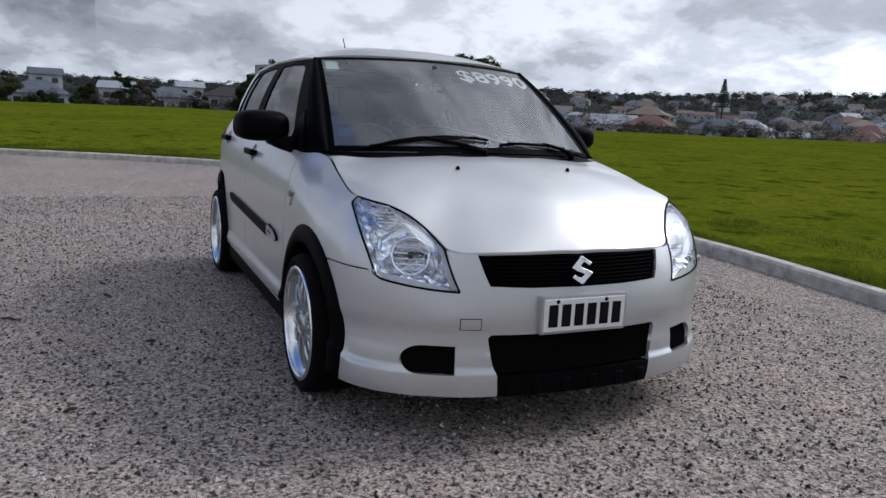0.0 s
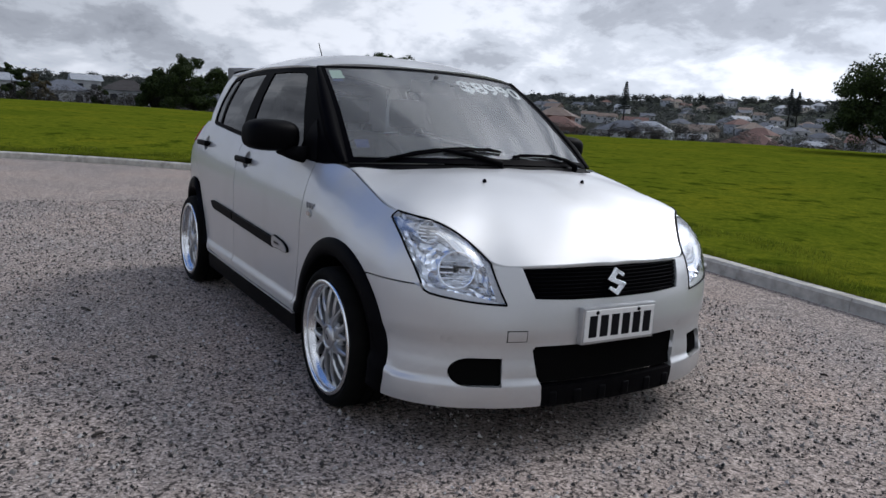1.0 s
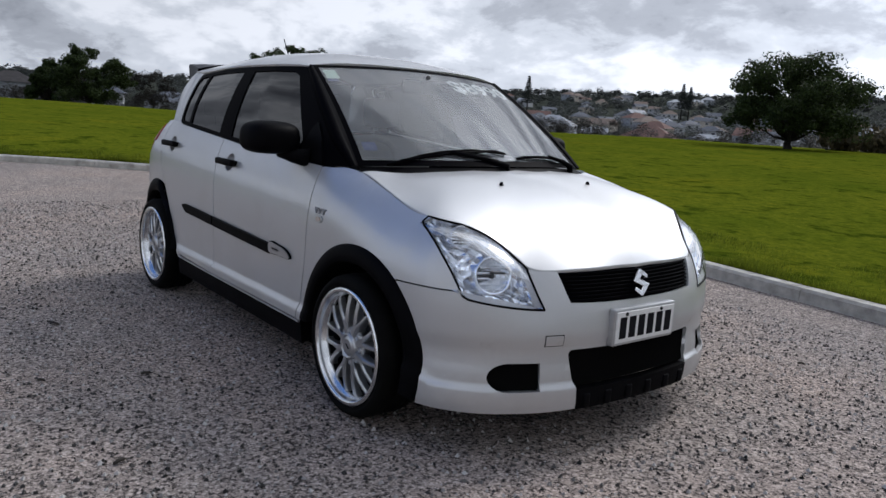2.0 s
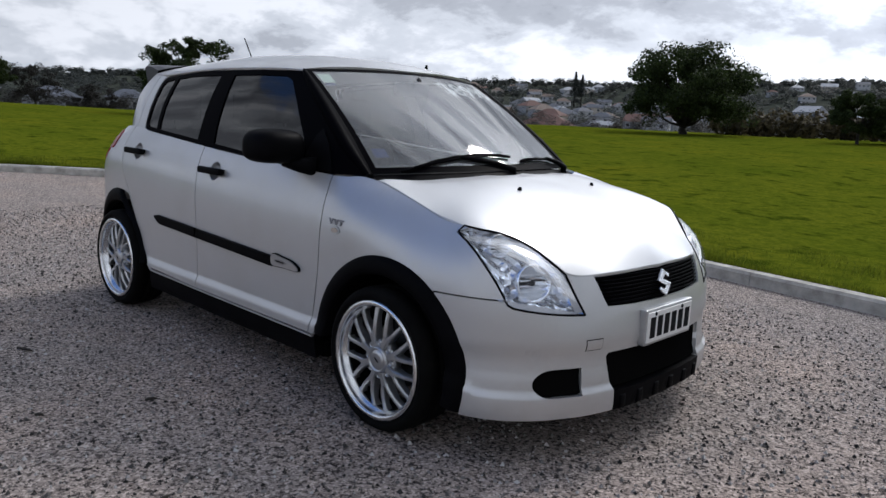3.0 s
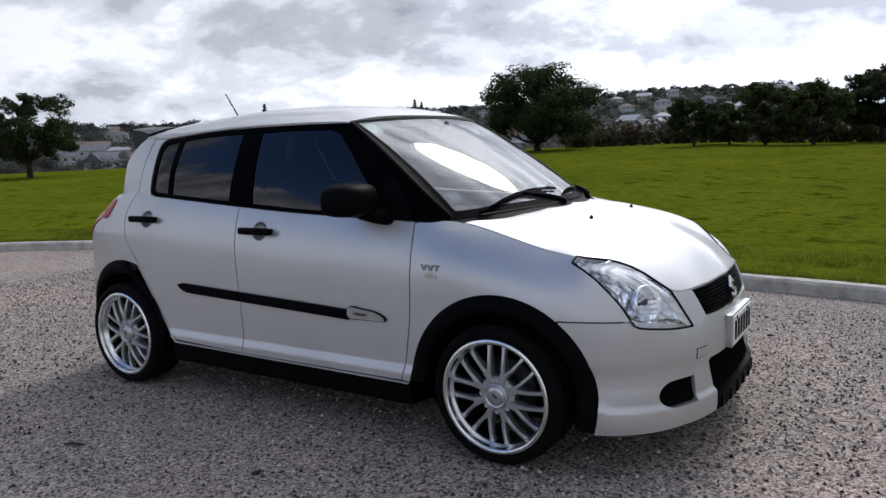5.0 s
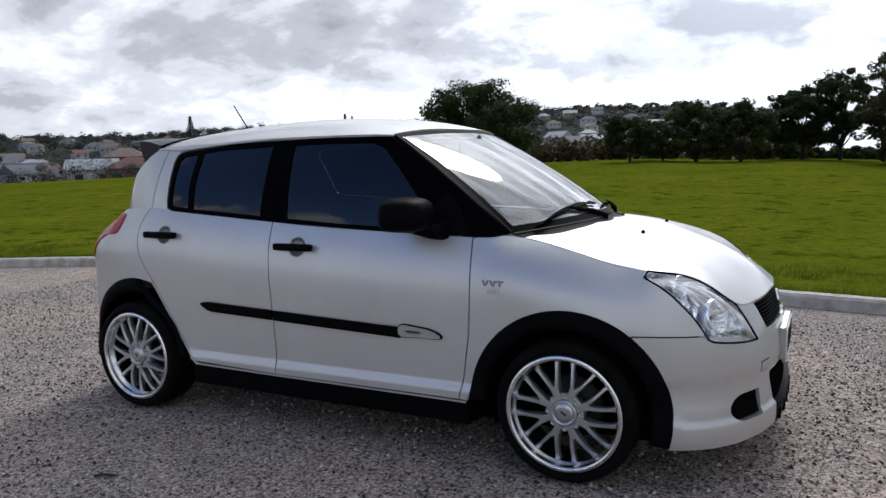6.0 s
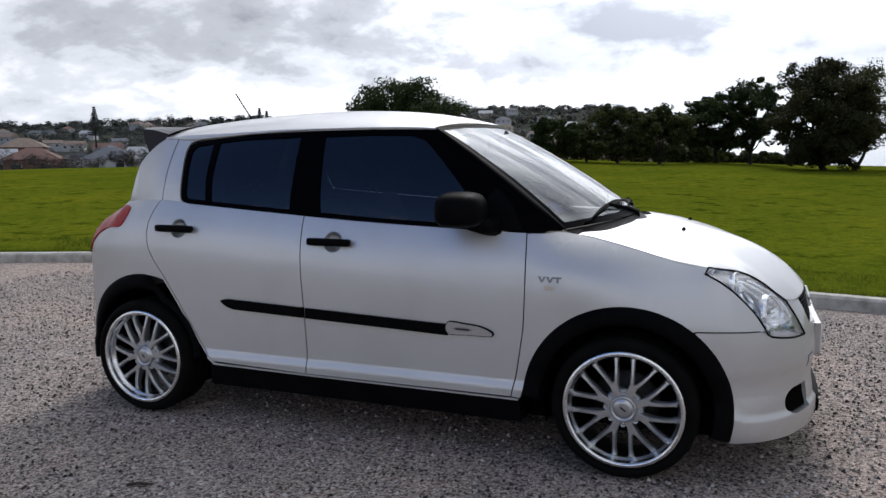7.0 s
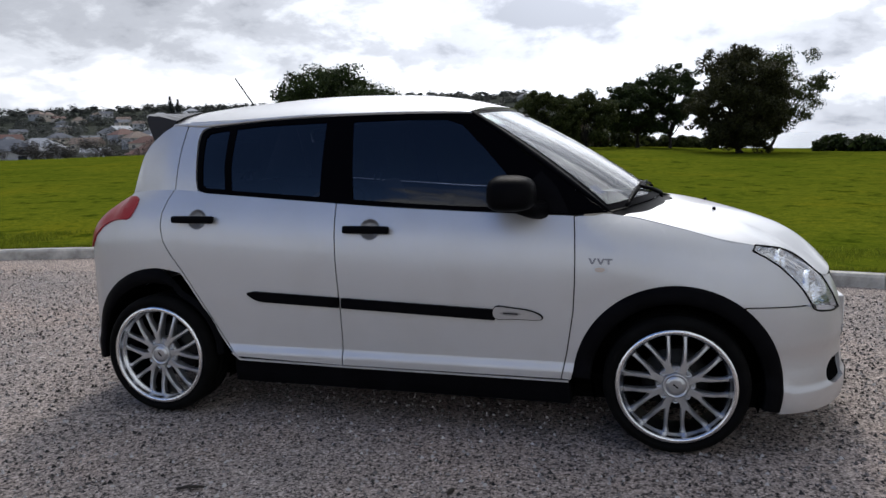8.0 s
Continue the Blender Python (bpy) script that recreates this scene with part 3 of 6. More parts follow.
def mirrored(make, out):
    """Both halves of a part that crosses the middle."""
    for side in (-1, 1):
        make(side, out)
    bmesh.ops.remove_doubles(out, verts=out.verts, dist=0.0008)
    return out


def build_car():
    car = new("car")
    car.location, car.scale = (0, CY, 0), (1, 1, 0.99)
    tagged(car, "silver five-door hatchback with black arch flares, parked on gravel", "car")
    H = 0.045
    CREASE = (0.318, 0.327, 0.336, 0.345, 0.354, 0.363)

    # dark shell behind the panel gaps
    bm = bmesh.new()
    for side in (-1, 1):
        line = [(s, 0.27) for s in np.linspace(sx(-1.20 - ARCH_REAR), S_END, 8)] + [(s, z_top(s) - 0.01) for s in np.linspace(S_END, sx(1.48), 48)]
        line += [(s + 0.004, z - 0.004) for s, z in LAMP_OUT[::-1][2:]] + [(s, z - 0.006) for s, z in LAMP_LOW[::-1][1:]] + [(s - 0.006, z) for s, z in LAMP_IN[::-1][1:]]
        line += [(s, z_top(s) - 0.01) for s in np.linspace(sw(0.515), 0, 12)] + [(0, 0.27)]
        line += [(sw(0.4), 0.27), (sw(0.6), 0.27)] + flank(arch_arc(HUB_X, 0, 180, 16)) + [(sx(0.5), 0.27), (sx(-0.5), 0.27)] + flank(arch_arc(-HUB_X, 0, 180, 16))
        drape(line, on_body(side, -0.016), 0.08, thick=0, bm=bm)
    part("inner_shell", bm, INNER, car)

    # front bumper
    fog = [(sw(0.483), 0.366), (sw(0.483), 0.315), (sw(0.483), 0.264)] + [(sw(0.592 + 0.068 * math.cos(a)), 0.315 + 0.051 * math.sin(a)) for a in np.linspace(-1.571, 1.571, 12)]
    bump_line = [(0, 0.575), (sw(0.2), 0.577), (sw(0.368), 0.584), (sw(0.385), 0.62), (sw(0.412), 0.692)] + top_line(sw(0.42), sw(0.53), 4) + LAMP_IN + LAMP_LOW[1:]
    bump_line += flank([(1.715, 0.618), (1.60, 0.618), (1.462, 0.615)]) + flank(arch_arc(HUB_X, 51, -14, 18)) + [(s, 0.182) for s in np.linspace(sx(1.592), sw(0.33), 8)]
    bump_line += [(sw(0.335), 0.262), (sw(0.352), 0.30), (sw(0.370), 0.395), (sw(0.358), 0.408), (0, 0.404)]
    bm = bmesh.new()
    mirrored(lambda side, b: drape(bump_line, on_body(side), 0.03, [fog], 0.03, bm=b, cuts=(0.262, 0.2665, 0.271, 0.276, 0.2805, 0.285, 0.292)), bm)
    bumper = part("front_bumper", bm, PAINT, car)
    # tow-eye cover on the bumper
    bm = drape([(sw(0.397), 0.427), (sw(0.473), 0.427), (sw(0.473), 0.471), (sw(0.397), 0.471)], on_body(-1, 0.0006), 0.03, thick=0.003)
    part("tow_eye_seam", bm, INNER, bumper)
    bm = drape([(sw(0.40), 0.43), (sw(0.47), 0.43), (sw(0.47), 0.468), (sw(0.40), 0.468)], on_body(-1, 0.0020), 0.03, thick=0.001)
    part("tow_eye_cover", bm, PAINT, bumper)
    for side in (-1, 1):
        bm = drape([(sw(0.472), 0.378), (sw(0.472), 0.252)] + [(sw(0.595 + 0.08 * math.cos(a)), 0.315 + 0.063 * math.sin(a)) for a in np.linspace(-1.571, 1.571, 10)], on_body(side, -0.028), 0.04, thick=0)
        well = part("fog_recess", bm, BLACK, bumper, "black plastic blank of the fog lamp opening")
        for k in range(5):
            z = 0.275 + 0.019 * k
            bm = bmesh.new()
            tube(bm, [on_body(side, -0.022)(sw(w), z) for w in (0.485, 0.53, 0.58, 0.63)], 0.0035, 6)
            part("slat", bm, BLACK, well)
    # upper grille
    bm = bmesh.new()
    gl = [(0, 0.57), (sw(0.375), 0.58), (sw(0.425), 0.70), (0, 0.705)]
    mirrored(lambda side, b: drape(gl, on_body(side, -0.045), H, thick=0, bm=b), bm)
    grille = part("grille", bm, BLACK, car, "black slatted upper grille")
    for k in range(8):
        z = 0.588 + 0.0135 * k
        wmax = 0.372 + (z - 0.584) * 0.42
        pts = [on_body(-1, -0.012)(sw(w), z) for w in np.linspace(wmax, 0, 9)] + [on_body(1, -0.012)(sw(w), z) for w in np.linspace(0, wmax, 9)[1:]]
        bm = bmesh.new()
        tube(bm, pts, 0.0042, 6)
        part("grille_slat", bm, GLOSS, grille)
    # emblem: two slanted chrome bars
    bm = bmesh.new()
    ex = body(0, 0.635)[0]
    for poly in ([(-0.044, 0.008), (0.004, 0.050), (0.024, 0.038), (-0.008, 0.012), (0.048, -0.010), (0.032, -0.024), (-0.030, 0.000)],
                 [(0.044, -0.014), (-0.004, -0.052), (-0.026, -0.040), (-0.046, -0.026), (-0.034, -0.016), (-0.010, -0.030), (0.016, -0.012), (0.030, -0.004)],
                 [(0.008, 0.048), (0.046, 0.024), (0.034, 0.014), (-0.002, 0.036)]):
        prism(bm, poly, lambda u, v, w: (ex - 0.004 + w - v * 0.32, u, 0.637 + v), 0.010)
    bmesh.ops.bevel(bm, geom=bm.edges[:], offset=0.0015, segments=1, affect="EDGES")
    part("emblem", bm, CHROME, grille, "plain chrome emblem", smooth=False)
    # lower grille and skid lip
    bm = bmesh.new()
    lg = [(0, 0.258), (sw(0.345), 0.262), (sw(0.378), 0.40), (0, 0.412)]
    mirrored(lambda side, b: drape(lg, on_body(side, -0.04), H, thick=0, bm=b), bm)
    low = part("lower_grille", bm, BLACK, car, "black lower bumper grille")
    for k in range(6):
        z = 0.285 + 0.02 * k
        wmax = 0.345 + (z - 0.27) * 0.22
        bm = bmesh.new()
        tube(bm, [on_body(-1, -0.030)(sw(w), z) for w in np.linspace(wmax, 0, 7)] + [on_body(1, -0.030)(sw(w), z) for w in np.linspace(0, wmax, 7)[1:]], 0.003, 6)
        part("grille_slat", bm, BLACK, low)
    bm = bmesh.new()
    lip = [(0, 0.178), (sw(0.326), 0.181), (sw(0.331), 0.262), (0, 0.258)]
    mirrored(lambda side, b: drape(lip, on_body(side, 0.004), H, thick=0.04, bm=b), bm)
    skid = part("skid_lip", bm, BLACK, car, "black ribbed lower lip")
    for w in (-0.29, -0.18, -0.06, 0.06, 0.18, 0.29):
        bm = bmesh.new()
        x = body(sw(abs(w)), 0.225)[0]
        box(bm, x - 0.01, x + 0.009, w - 0.018, w + 0.018, 0.186, 0.240, 0.006)
        part("rib", bm, BLACK, skid)
    # number plate with its frame
    bm = bmesh.new()
    px = body(0, 0.48)[0] + 0.02
    box(bm, px - 0.030, px - 0.002, -0.186, 0.186, 0.408, 0.552, 0.006)
    plate = part("number_plate", bm, ALLOY, car, "white number plate in a bright metal frame", smooth=False)
    bm = bmesh.new()
    box(bm, px - 0.004, px + 0.002, -0.176, 0.176, 0.419, 0.541, 0.003)
    face = part("plate_face", bm, WHITE, plate, smooth=False)
    for k in range(6):
        y = -0.137 + 0.055 * k
        bm = bmesh.new()
        box(bm, px + 0.002, px + 0.0035, y - 0.0195, y + 0.0195, 0.436, 0.520, 0.001)
        part("plate_bar", bm, DARKINK, plate, "plain dark bar", smooth=False)
    for y in (-0.12, 0.09):
        bm = bmesh.new()
        lathe(bm, [(0.0, 0.004), (0.007, 0.003), (0.008, 0.0)], 12, "x", Matrix.Translation((px + 0.002, y, 0.531)))
        part("plate_screw", bm, DARKINK, plate)

    # hood
    back = [(1.168, 0.0), (1.156, 0.24), (1.117, 0.42), (1.06, 0.56), (1.008, 0.655), (0.975, float(np.interp(0.975, _ex, _ew)))]
    back_a = [math.atan2(w, x - 0.95) for x, w in back]
    back_r = [math.hypot(x - 0.95, w) for x, w in back]
    bm = bmesh.new()

    def half_hood(side, b):
        rows = []
        for t in np.linspace(0, back_a[-1], 110):
            r1, r0 = float(np.interp(t, _oa, _or)) - 0.0055, float(np.interp(t, back_a, back_r))
            row = []
            for f in 1 - (1 - np.linspace(0, 1, 30)) ** 1.7:
                r = r0 + (max(r1, r0 + 0.002) - r0) * f
                x, y, z = hood(0.95 + r * math.cos(t), r * math.sin(t))
                row.append(b.verts.new((x, side * y, z)))
            row.append(b.verts.new((x - 0.004 * math.cos(t), side * (y - 0.004 * math.sin(t)), z - 0.012)))
            rows.append(row)
        for p, q in zip(rows, rows[1:]):
            for i in range(30):
                b.faces.new((p[i], p[i + 1], q[i + 1], q[i]) if side > 0 else (p[i], q[i], q[i + 1], p[i + 1]))
    mirrored(half_hood, bm)
    bonnet = part("hood", bm, PAINT, car)
    for side in (-1, 1):
        bm = bmesh.new()
        p = hood(1.372, 0.267)
        lathe(bm, [(0.0, 0.014), (0.006, 0.012), (0.009, 0.004), (0.011, -0.004)], 10, "z", Matrix.Translation((p[0], side * 0.267, p[2])) @ pose(0, 0, 0, 0, 12, 0))
        part("washer_nozzle", bm, BLACK, bonnet, "small black washer nozzle")
    # cowl below the windscreen
    bm = bmesh.new()
    rows = []
    for k in np.linspace(-1, 1, 25):
        a = Vector(screen(1.0, k, -0.004))
        y = a.y
        xb = float(np.interp(abs(y), [0, 0.24, 0.42, 0.56, 0.655, 0.70], [1.180, 1.168, 1.128, 1.071, 1.018, 0.975]))
        b = Vector(hood(xb, y))
        rows.append([bm.verts.new(p) for p in (a, a.lerp(b, 0.3) + Vector((0, 0, -0.010)), a.lerp(b, 0.75) + Vector((0, 0, -0.016)), b + Vector((0.01, 0, -0.014)))])
    for p, q in zip(rows, rows[1:]):
        for i in range(3):
            bm.faces.new((p[i], p[i + 1], q[i + 1], q[i]))
    bmesh.ops.recalc_face_normals(bm, faces=bm.faces)
    part("cowl", bm, BLACK, car, "black plastic cowl")

    # flanks
    def cup_line(cx, cz, f=1.0):
        return [(cx + 0.012 + 0.047 * f * math.cos(a), cz + 0.046 * f * math.sin(a)) for a in np.linspace(0, 2 * math.pi, 24, endpoint=False)]
    for side in (-1, 1):
        fender = flank(arch_arc(HUB_X, 52, 174, 26)) + flank([(0.776, 0.285)]) + flank([(x + 0.0, z) for x, z in DOOR_F]) + top_line(sx(0.80), sx(1.535), 24)
        fender += LAMP_OUT[::-1][1:] + flank([(1.72, 0.621), (1.60, 0.621), (1.460, 0.618)])
        bm = drape(fender, on_body(side), H, thick=0.014, gap=0.0026, cuts=CREASE)
        fen = part("fender", bm, PAINT, car)
        bm = drape(flank(DOOR_F) + top_line(sx(0.775), sx(-0.28), 20) + flank(DOOR_B[::-1]), on_body(side), H, [flank(cup_line(-0.125, 0.914, 0.98))], thick=0.014, gap=0.0026, cuts=CREASE)
        fdoor = part("front_door", bm, PAINT, car)
        bm = drape(flank(DOOR_B) + [(s, z + (0.0065 if s > sx(-0.97) else 0.0)) for s, z in top_line(sx(-0.285), sx(-1.125), 24)] + flank(DOOR_R[::-1]), on_body(side), H, [flank(cup_line(-0.985, 0.952, 0.98))], thick=0.014, gap=0.0026, cuts=CREASE)
        rdoor = part("rear_door", bm, PAINT, car)
        quarter = flank(DOOR_R) + [(s, z + 0.005) for s, z in top_line(sx(-1.13), S_END, 30)] + [(S_END, 0.26), (sx(-1.62), 0.26)] + flank(arch_arc(-HUB_X, 180, 72, 20)) + flank([(x - 0.016, z) for x, z in DOOR_R[4:0:-1]])
        bm = drape(quarter, on_body(side), H, thick=0.014, gap=0.0026, cuts=CREASE)
        part("rear_quarter", bm, PAINT, car)
        # sill, reaching low to merge with and deepen the shade beneath
        sill = flank([(-0.80, 0.180), (0.775, 0.175), (0.765, 0.280), (0.735, 0.284), (-0.252, 0.284), (-0.76, 0.288), (-0.80, 0.315)])
        bm = drape(sill, on_body(side, -0.012), H, thick=0.05)
        part("sill", bm, BLACK, car, "black sill trim")
        bm = drape(flank([(-0.80, 0.324), (-0.765, 0.293), (-0.252, 0.287), (0.735, 0.284), (0.766, 0.283), (0.766, 0.276), (0.735, 0.277), (-0.252, 0.280), (-0.77, 0.285), (-0.81, 0.318)]), on_body(side, 0.003), H, thick=0.012)
        part("sill_flange", bm, PAINT, car)
        # flares: the rear one narrows where the door's edge cuts it
        for cx, a0, a1 in ((HUB_X, -14, 178), (-HUB_X, 4, 188)):
            bm = bmesh.new()
            rows = []
            for a in np.linspace(a0, a1, 60):
                ca, sa = math.cos(radians(a)), math.sin(radians(a))
                edge = ARCH if cx > 0 else ARCH_REAR
                if cx < 0:
                    for (xa, za), (xb, zb) in zip(DOOR_R, DOOR_R[1:7]):
                        dx, dz = xb - xa, zb - za
                        den = ca * dz - sa * dx
                        r = ((xa - 0.012 - cx) * dz - (za - HUB_Z) * dx) / den if abs(den) > 1e-6 else 9.0
                        if 0.3 < r < edge:
                            edge = r
                    edge = max(edge, 0.335)
                inner = min((ARCH if cx > 0 else ARCH_REAR) - 0.070, edge - 0.022)
                row = []
                for r, out in ((edge + 0.006, -0.006), (edge + 0.002, 0.004), (edge - 0.010, 0.012), (edge - (edge - inner) * 0.55, 0.019), (inner + 0.006, 0.018), (inner, 0.010), (inner, -0.10)):
                    x, z = cx + r * ca, HUB_Z + r * sa
                    w = body(sx(x), max(z, 0.2))[1]
                    row.append(bm.verts.new((x, side * (w + out), z)))
                rows.append(row)
            for p, q in zip(rows, rows[1:]):
                for i in range(len(p) - 1):
                    bm.faces.new((p[i], p[i + 1], q[i + 1], q[i]) if side > 0 else (p[i], q[i], q[i + 1], p[i + 1]))
            part("wheel_arch_flare", bm, BLACK, car, "black plastic wheel arch flare")
            # liner
            bm = bmesh.new()
            rows = []
            for a in np.linspace(-20, 200, 30):
                x, z = cx + 0.345 * math.cos(radians(a)), HUB_Z + 0.345 * math.sin(radians(a))
                rows.append([bm.verts.new((x, side * w, z)) for w in (0.80, 0.50)])
            for p, q in zip(rows, rows[1:]):
                bm.faces.new((p[0], p[1], q[1], q[0]))
            bm.faces.new([r[1] for r in rows])
            part("wheel_well", bm, INNER, car, smooth=False)
        # side moulding and its end badge
        for door, x0, x1 in ((rdoor, -0.715, -0.262), (fdoor, -0.248, 0.452)):
            zt = lambda x: 0.620 - (x + 0.715) * 0.0355
            n = 14
            tops = [(x, zt(x)) for x in np.linspace(x0, x1, n)]
            bots = [(x, zt(x) - 0.047) for x in np.linspace(x1, x0, n)]
            if x0 < -0.6:
                bots = [(x, z + 0.03 * max(0.0, 1 - (x - x0) / 0.05)) for x, z in bots]
                tops = [(x, z - 0.008 * max(0.0, 1 - (x - x0) / 0.03)) for x, z in tops]
            bm = drape(flank(tops + bots), on_body(side, 0.014), 0.06, thick=0.018)
            part("side_moulding", bm, BLACK, door, "black rubbing strip")
        tip = spline([(0.455, 0.589), (0.53, 0.586), (0.60, 0.578), (0.645, 0.560), (0.652, 0.546), (0.63, 0.5415), (0.54, 0.5415), (0.455, 0.542)], 4, True)
        bm = drape(flank(tip), on_body(side, 0.015), 0.05, thick=0.018)
        seat_line = spline([(0.453, 0.5925), (0.53, 0.5895), (0.602, 0.5815), (0.649, 0.563), (0.657, 0.545), (0.632, 0.538), (0.54, 0.538), (0.453, 0.5385)], 4, True)
        badge_seat = drape(flank(seat_line), on_body(side, 0.011), 0.05, thick=0.014)
        part("badge_seal", badge_seat, BLACK, fdoor)
        badge = part("moulding_badge", bm, ALLOY, fdoor, "silver end badge with unreadable mark")
        bm = drape(flank(spline([(0.475, 0.565), (0.50, 0.573), (0.54, 0.573), (0.568, 0.564), (0.54, 0.555), (0.50, 0.556)], 4, True)), on_body(side, 0.0165), 0.05, thick=0.002)
        part("badge_oval", bm, CUP, badge)
        bm = drape(flank([(0.49, 0.568), (0.553, 0.567), (0.553, 0.561), (0.49, 0.562)]), on_body(side, 0.0175), 0.05, thick=0.002)
        part("badge_bar", bm, DARKINK, badge)
        # handles in round recesses
        for door, cx, cz in ((rdoor, -0.985, 0.952), (fdoor, -0.125, 0.914)):
            cup = cup_line(cx, cz)
            bm = bmesh.new()
            rings = []
            for f, o in ((1.03, 0.0008), (0.95, -0.001), (0.80, -0.007), (0.55, -0.0125), (0.01, -0.0145)):
                rings.append([bm.verts.new(on_body(side, o)(sx(cx + 0.012 + (x - cx - 0.012) * f), cz + (z - cz) * f)) for x, z in cup])
            for p, q in zip(rings, rings[1:]):
                for i in range(24):
                    bm.faces.new((p[i], p[(i + 1) % 24], q[(i + 1) % 24], q[i]))
            bmesh.ops.recalc_face_normals(bm, faces=bm.faces)
            part("handle_cup", bm, CUP, door, "grey round handle recess")
            bm = bmesh.new()
            y = body(sx(cx), cz)[1]
            box(bm, cx - 0.108, cx + 0.108, y + 0.008, y + 0.036, cz - 0.016, cz + 0.018, 0.010)
            for e in (-0.085, 0.085):
                box(bm, cx + e - 0.015, cx + e + 0.015, y - 0.012, y + 0.02, cz - 0.012, cz + 0.013, 0.004)
            if side < 0:
                bmesh.ops.scale(bm, vec=(1, -1, 1), verts=bm.verts)
                bmesh.ops.reverse_faces(bm, faces=bm.faces)
            part("door_handle", bm, BLACK, door, "black door handle")
        # fender lettering and oval repeater
        bm = bmesh.new()
        for k in range(2):
            x = (0.842 + 0.034 * k)
            prism(bm, [(x, 0.808), (x + 0.009, 0.808), (x + 0.0165, 0.793), (x + 0.024, 0.808), (x + 0.033, 0.808), (x + 0.020, 0.784), (x + 0.013, 0.784)], lambda u, v, w: on_body(side, 0.001 + w)(sx(u), v), 0.003)
        prism(bm, [(0.908, 0.808), (0.940, 0.808), (0.940, 0.801), (0.928, 0.801), (0.928, 0.784), (0.920, 0.784), (0.920, 0.801), (0.908, 0.801)], lambda u, v, w: on_body(side, 0.001 + w)(sx(u), v), 0.003)
        part("fender_lettering", bm, BADGE, fen, "raised chrome letters VVT", smooth=False)
        bm = drape([(sx(0.889 + 0.034 * math.cos(a)), 0.762 + 0.017 * math.sin(a)) for a in np.linspace(0, 2 * math.pi, 28, endpoint=False)], on_body(side, 0.004), 0.03, thick=0.006)
        rep = part("side_repeater", bm, ALLOY, fen, "small oval side indicator")
        bm = drape([(sx(0.889 + 0.021 * math.cos(a)), 0.762 + 0.010 * math.sin(a)) for a in np.linspace(0, 2 * math.pi, 20, endpoint=False)], on_body(side, 0.0065), 0.03, thick=0.004)
        part("repeater_lens", bm, AMBER, rep)
        # headlamp
        def lamp_rim(pts):
            q = [Vector(body(*p)) for p in pts]
            d = np.concatenate(([0], np.cumsum([(c - e).length for c, e in zip(q[1:], q)])))
            return lambda t: Vector([float(np.interp(t * d[-1], d, [v[i] for v in q])) for i in range(3)])
        arc = [Vector(p) for p in LAMP_ARC]
        arc_d = np.concatenate(([0], np.cumsum([(c - e).length for c, e in zip(arc[1:], arc)])))
        low, inn, outer = lamp_rim(LAMP_LOW), lamp_rim(LAMP_IN[::-1] + [(sw(0.53), z_top(sw(0.53)))]), lamp_rim(LAMP_OUT[:-1] + [(sx(1.51), z_top(sx(1.51)))])
        high = lambda t: Vector([float(np.interp(t * arc_d[-1], arc_d, [v[i] for v in arc])) for i in range(3)])
        AWAY = Vector((0.70, 0.45, 0.55))

        def lamp_skin(u, v, out=0.0, dish=0.0):
            p = low(u) * (1 - v) + high(u) * v + inn(v) * (1 - u) + outer(v) * u
            p -= low(0) * (1 - u) * (1 - v) + low(1) * u * (1 - v) + high(0) * (1 - u) * v + high(1) * u * v
            b = min(1.0, 3.2 * u * (1 - u) * 2) * min(1.0, 3.2 * v * (1 - v) * 2)
            p += AWAY * (0.026 * 16 * u * (1 - u) * v * (1 - v) + out) - Vector((1.0, 0.3, 0.1)) * dish * b
            return Vector((p.x, side * p.y, p.z))

        def lamp_patch(bm, out, dish, lo=0.0, n=18):
            g = [[bm.verts.new(lamp_skin(u, v, out, dish)) for u in np.linspace(lo, 1 - lo, n)] for v in np.linspace(lo, 1 - lo, n)]
            for p, q in zip(g, g[1:]):
                for i in range(n - 1):
                    bm.faces.new((p[i], q[i], q[i + 1], p[i + 1]) if side > 0 else (p[i], p[i + 1], q[i + 1], q[i]))
        bm = bmesh.new()
        lamp_patch(bm, -0.006, 0.085)
        lamp = part("headlamp", bm, LAMP_BODY, car, "clear headlamp with chrome reflector")
        for nm, u0, u1, v0, v1 in (("lower_bezel", 0.0, 1.0, 0.0, 0.10), ("inner_bezel", 0.0, 0.09, 0.0, 1.0)):
            bm = bmesh.new()
            g = [[bm.verts.new(lamp_skin(u, v, -0.007 - 0.016 * ((v - v0) / (v1 - v0) if nm == "lower_bezel" else (u - u0) / (u1 - u0)))) for u in np.linspace(u0, u1, 14)] for v in np.linspace(v0, v1, 14)]
            for p, q in zip(g, g[1:]):
                for i in range(13):
                    bm.faces.new((p[i], q[i], q[i + 1], p[i + 1]) if side > 0 else (p[i], p[i + 1], q[i + 1], q[i]))
            part(nm, bm, BEZEL, lamp, "pale grey lamp bezel")
        bm = bmesh.new()
        lamp_patch(bm, -0.001, 0.0, 0.006)
        lens = part("lens", bm, LENS, lamp)
        lens.visible_shadow = False
        bm = bmesh.new()
        ts = np.linspace(0, 1, 14)[:-1]
        rim = [lamp_skin(t, 0) for t in ts] + [lamp_skin(1, t) for t in ts] + [lamp_skin(1 - t, 1) for t in ts] + [lamp_skin(0, 1 - t) for t in ts]
        tube(bm, rim + [rim[0]], 0.0042, 6, False)
        part("lamp_seal", bm, BLACK, lamp)
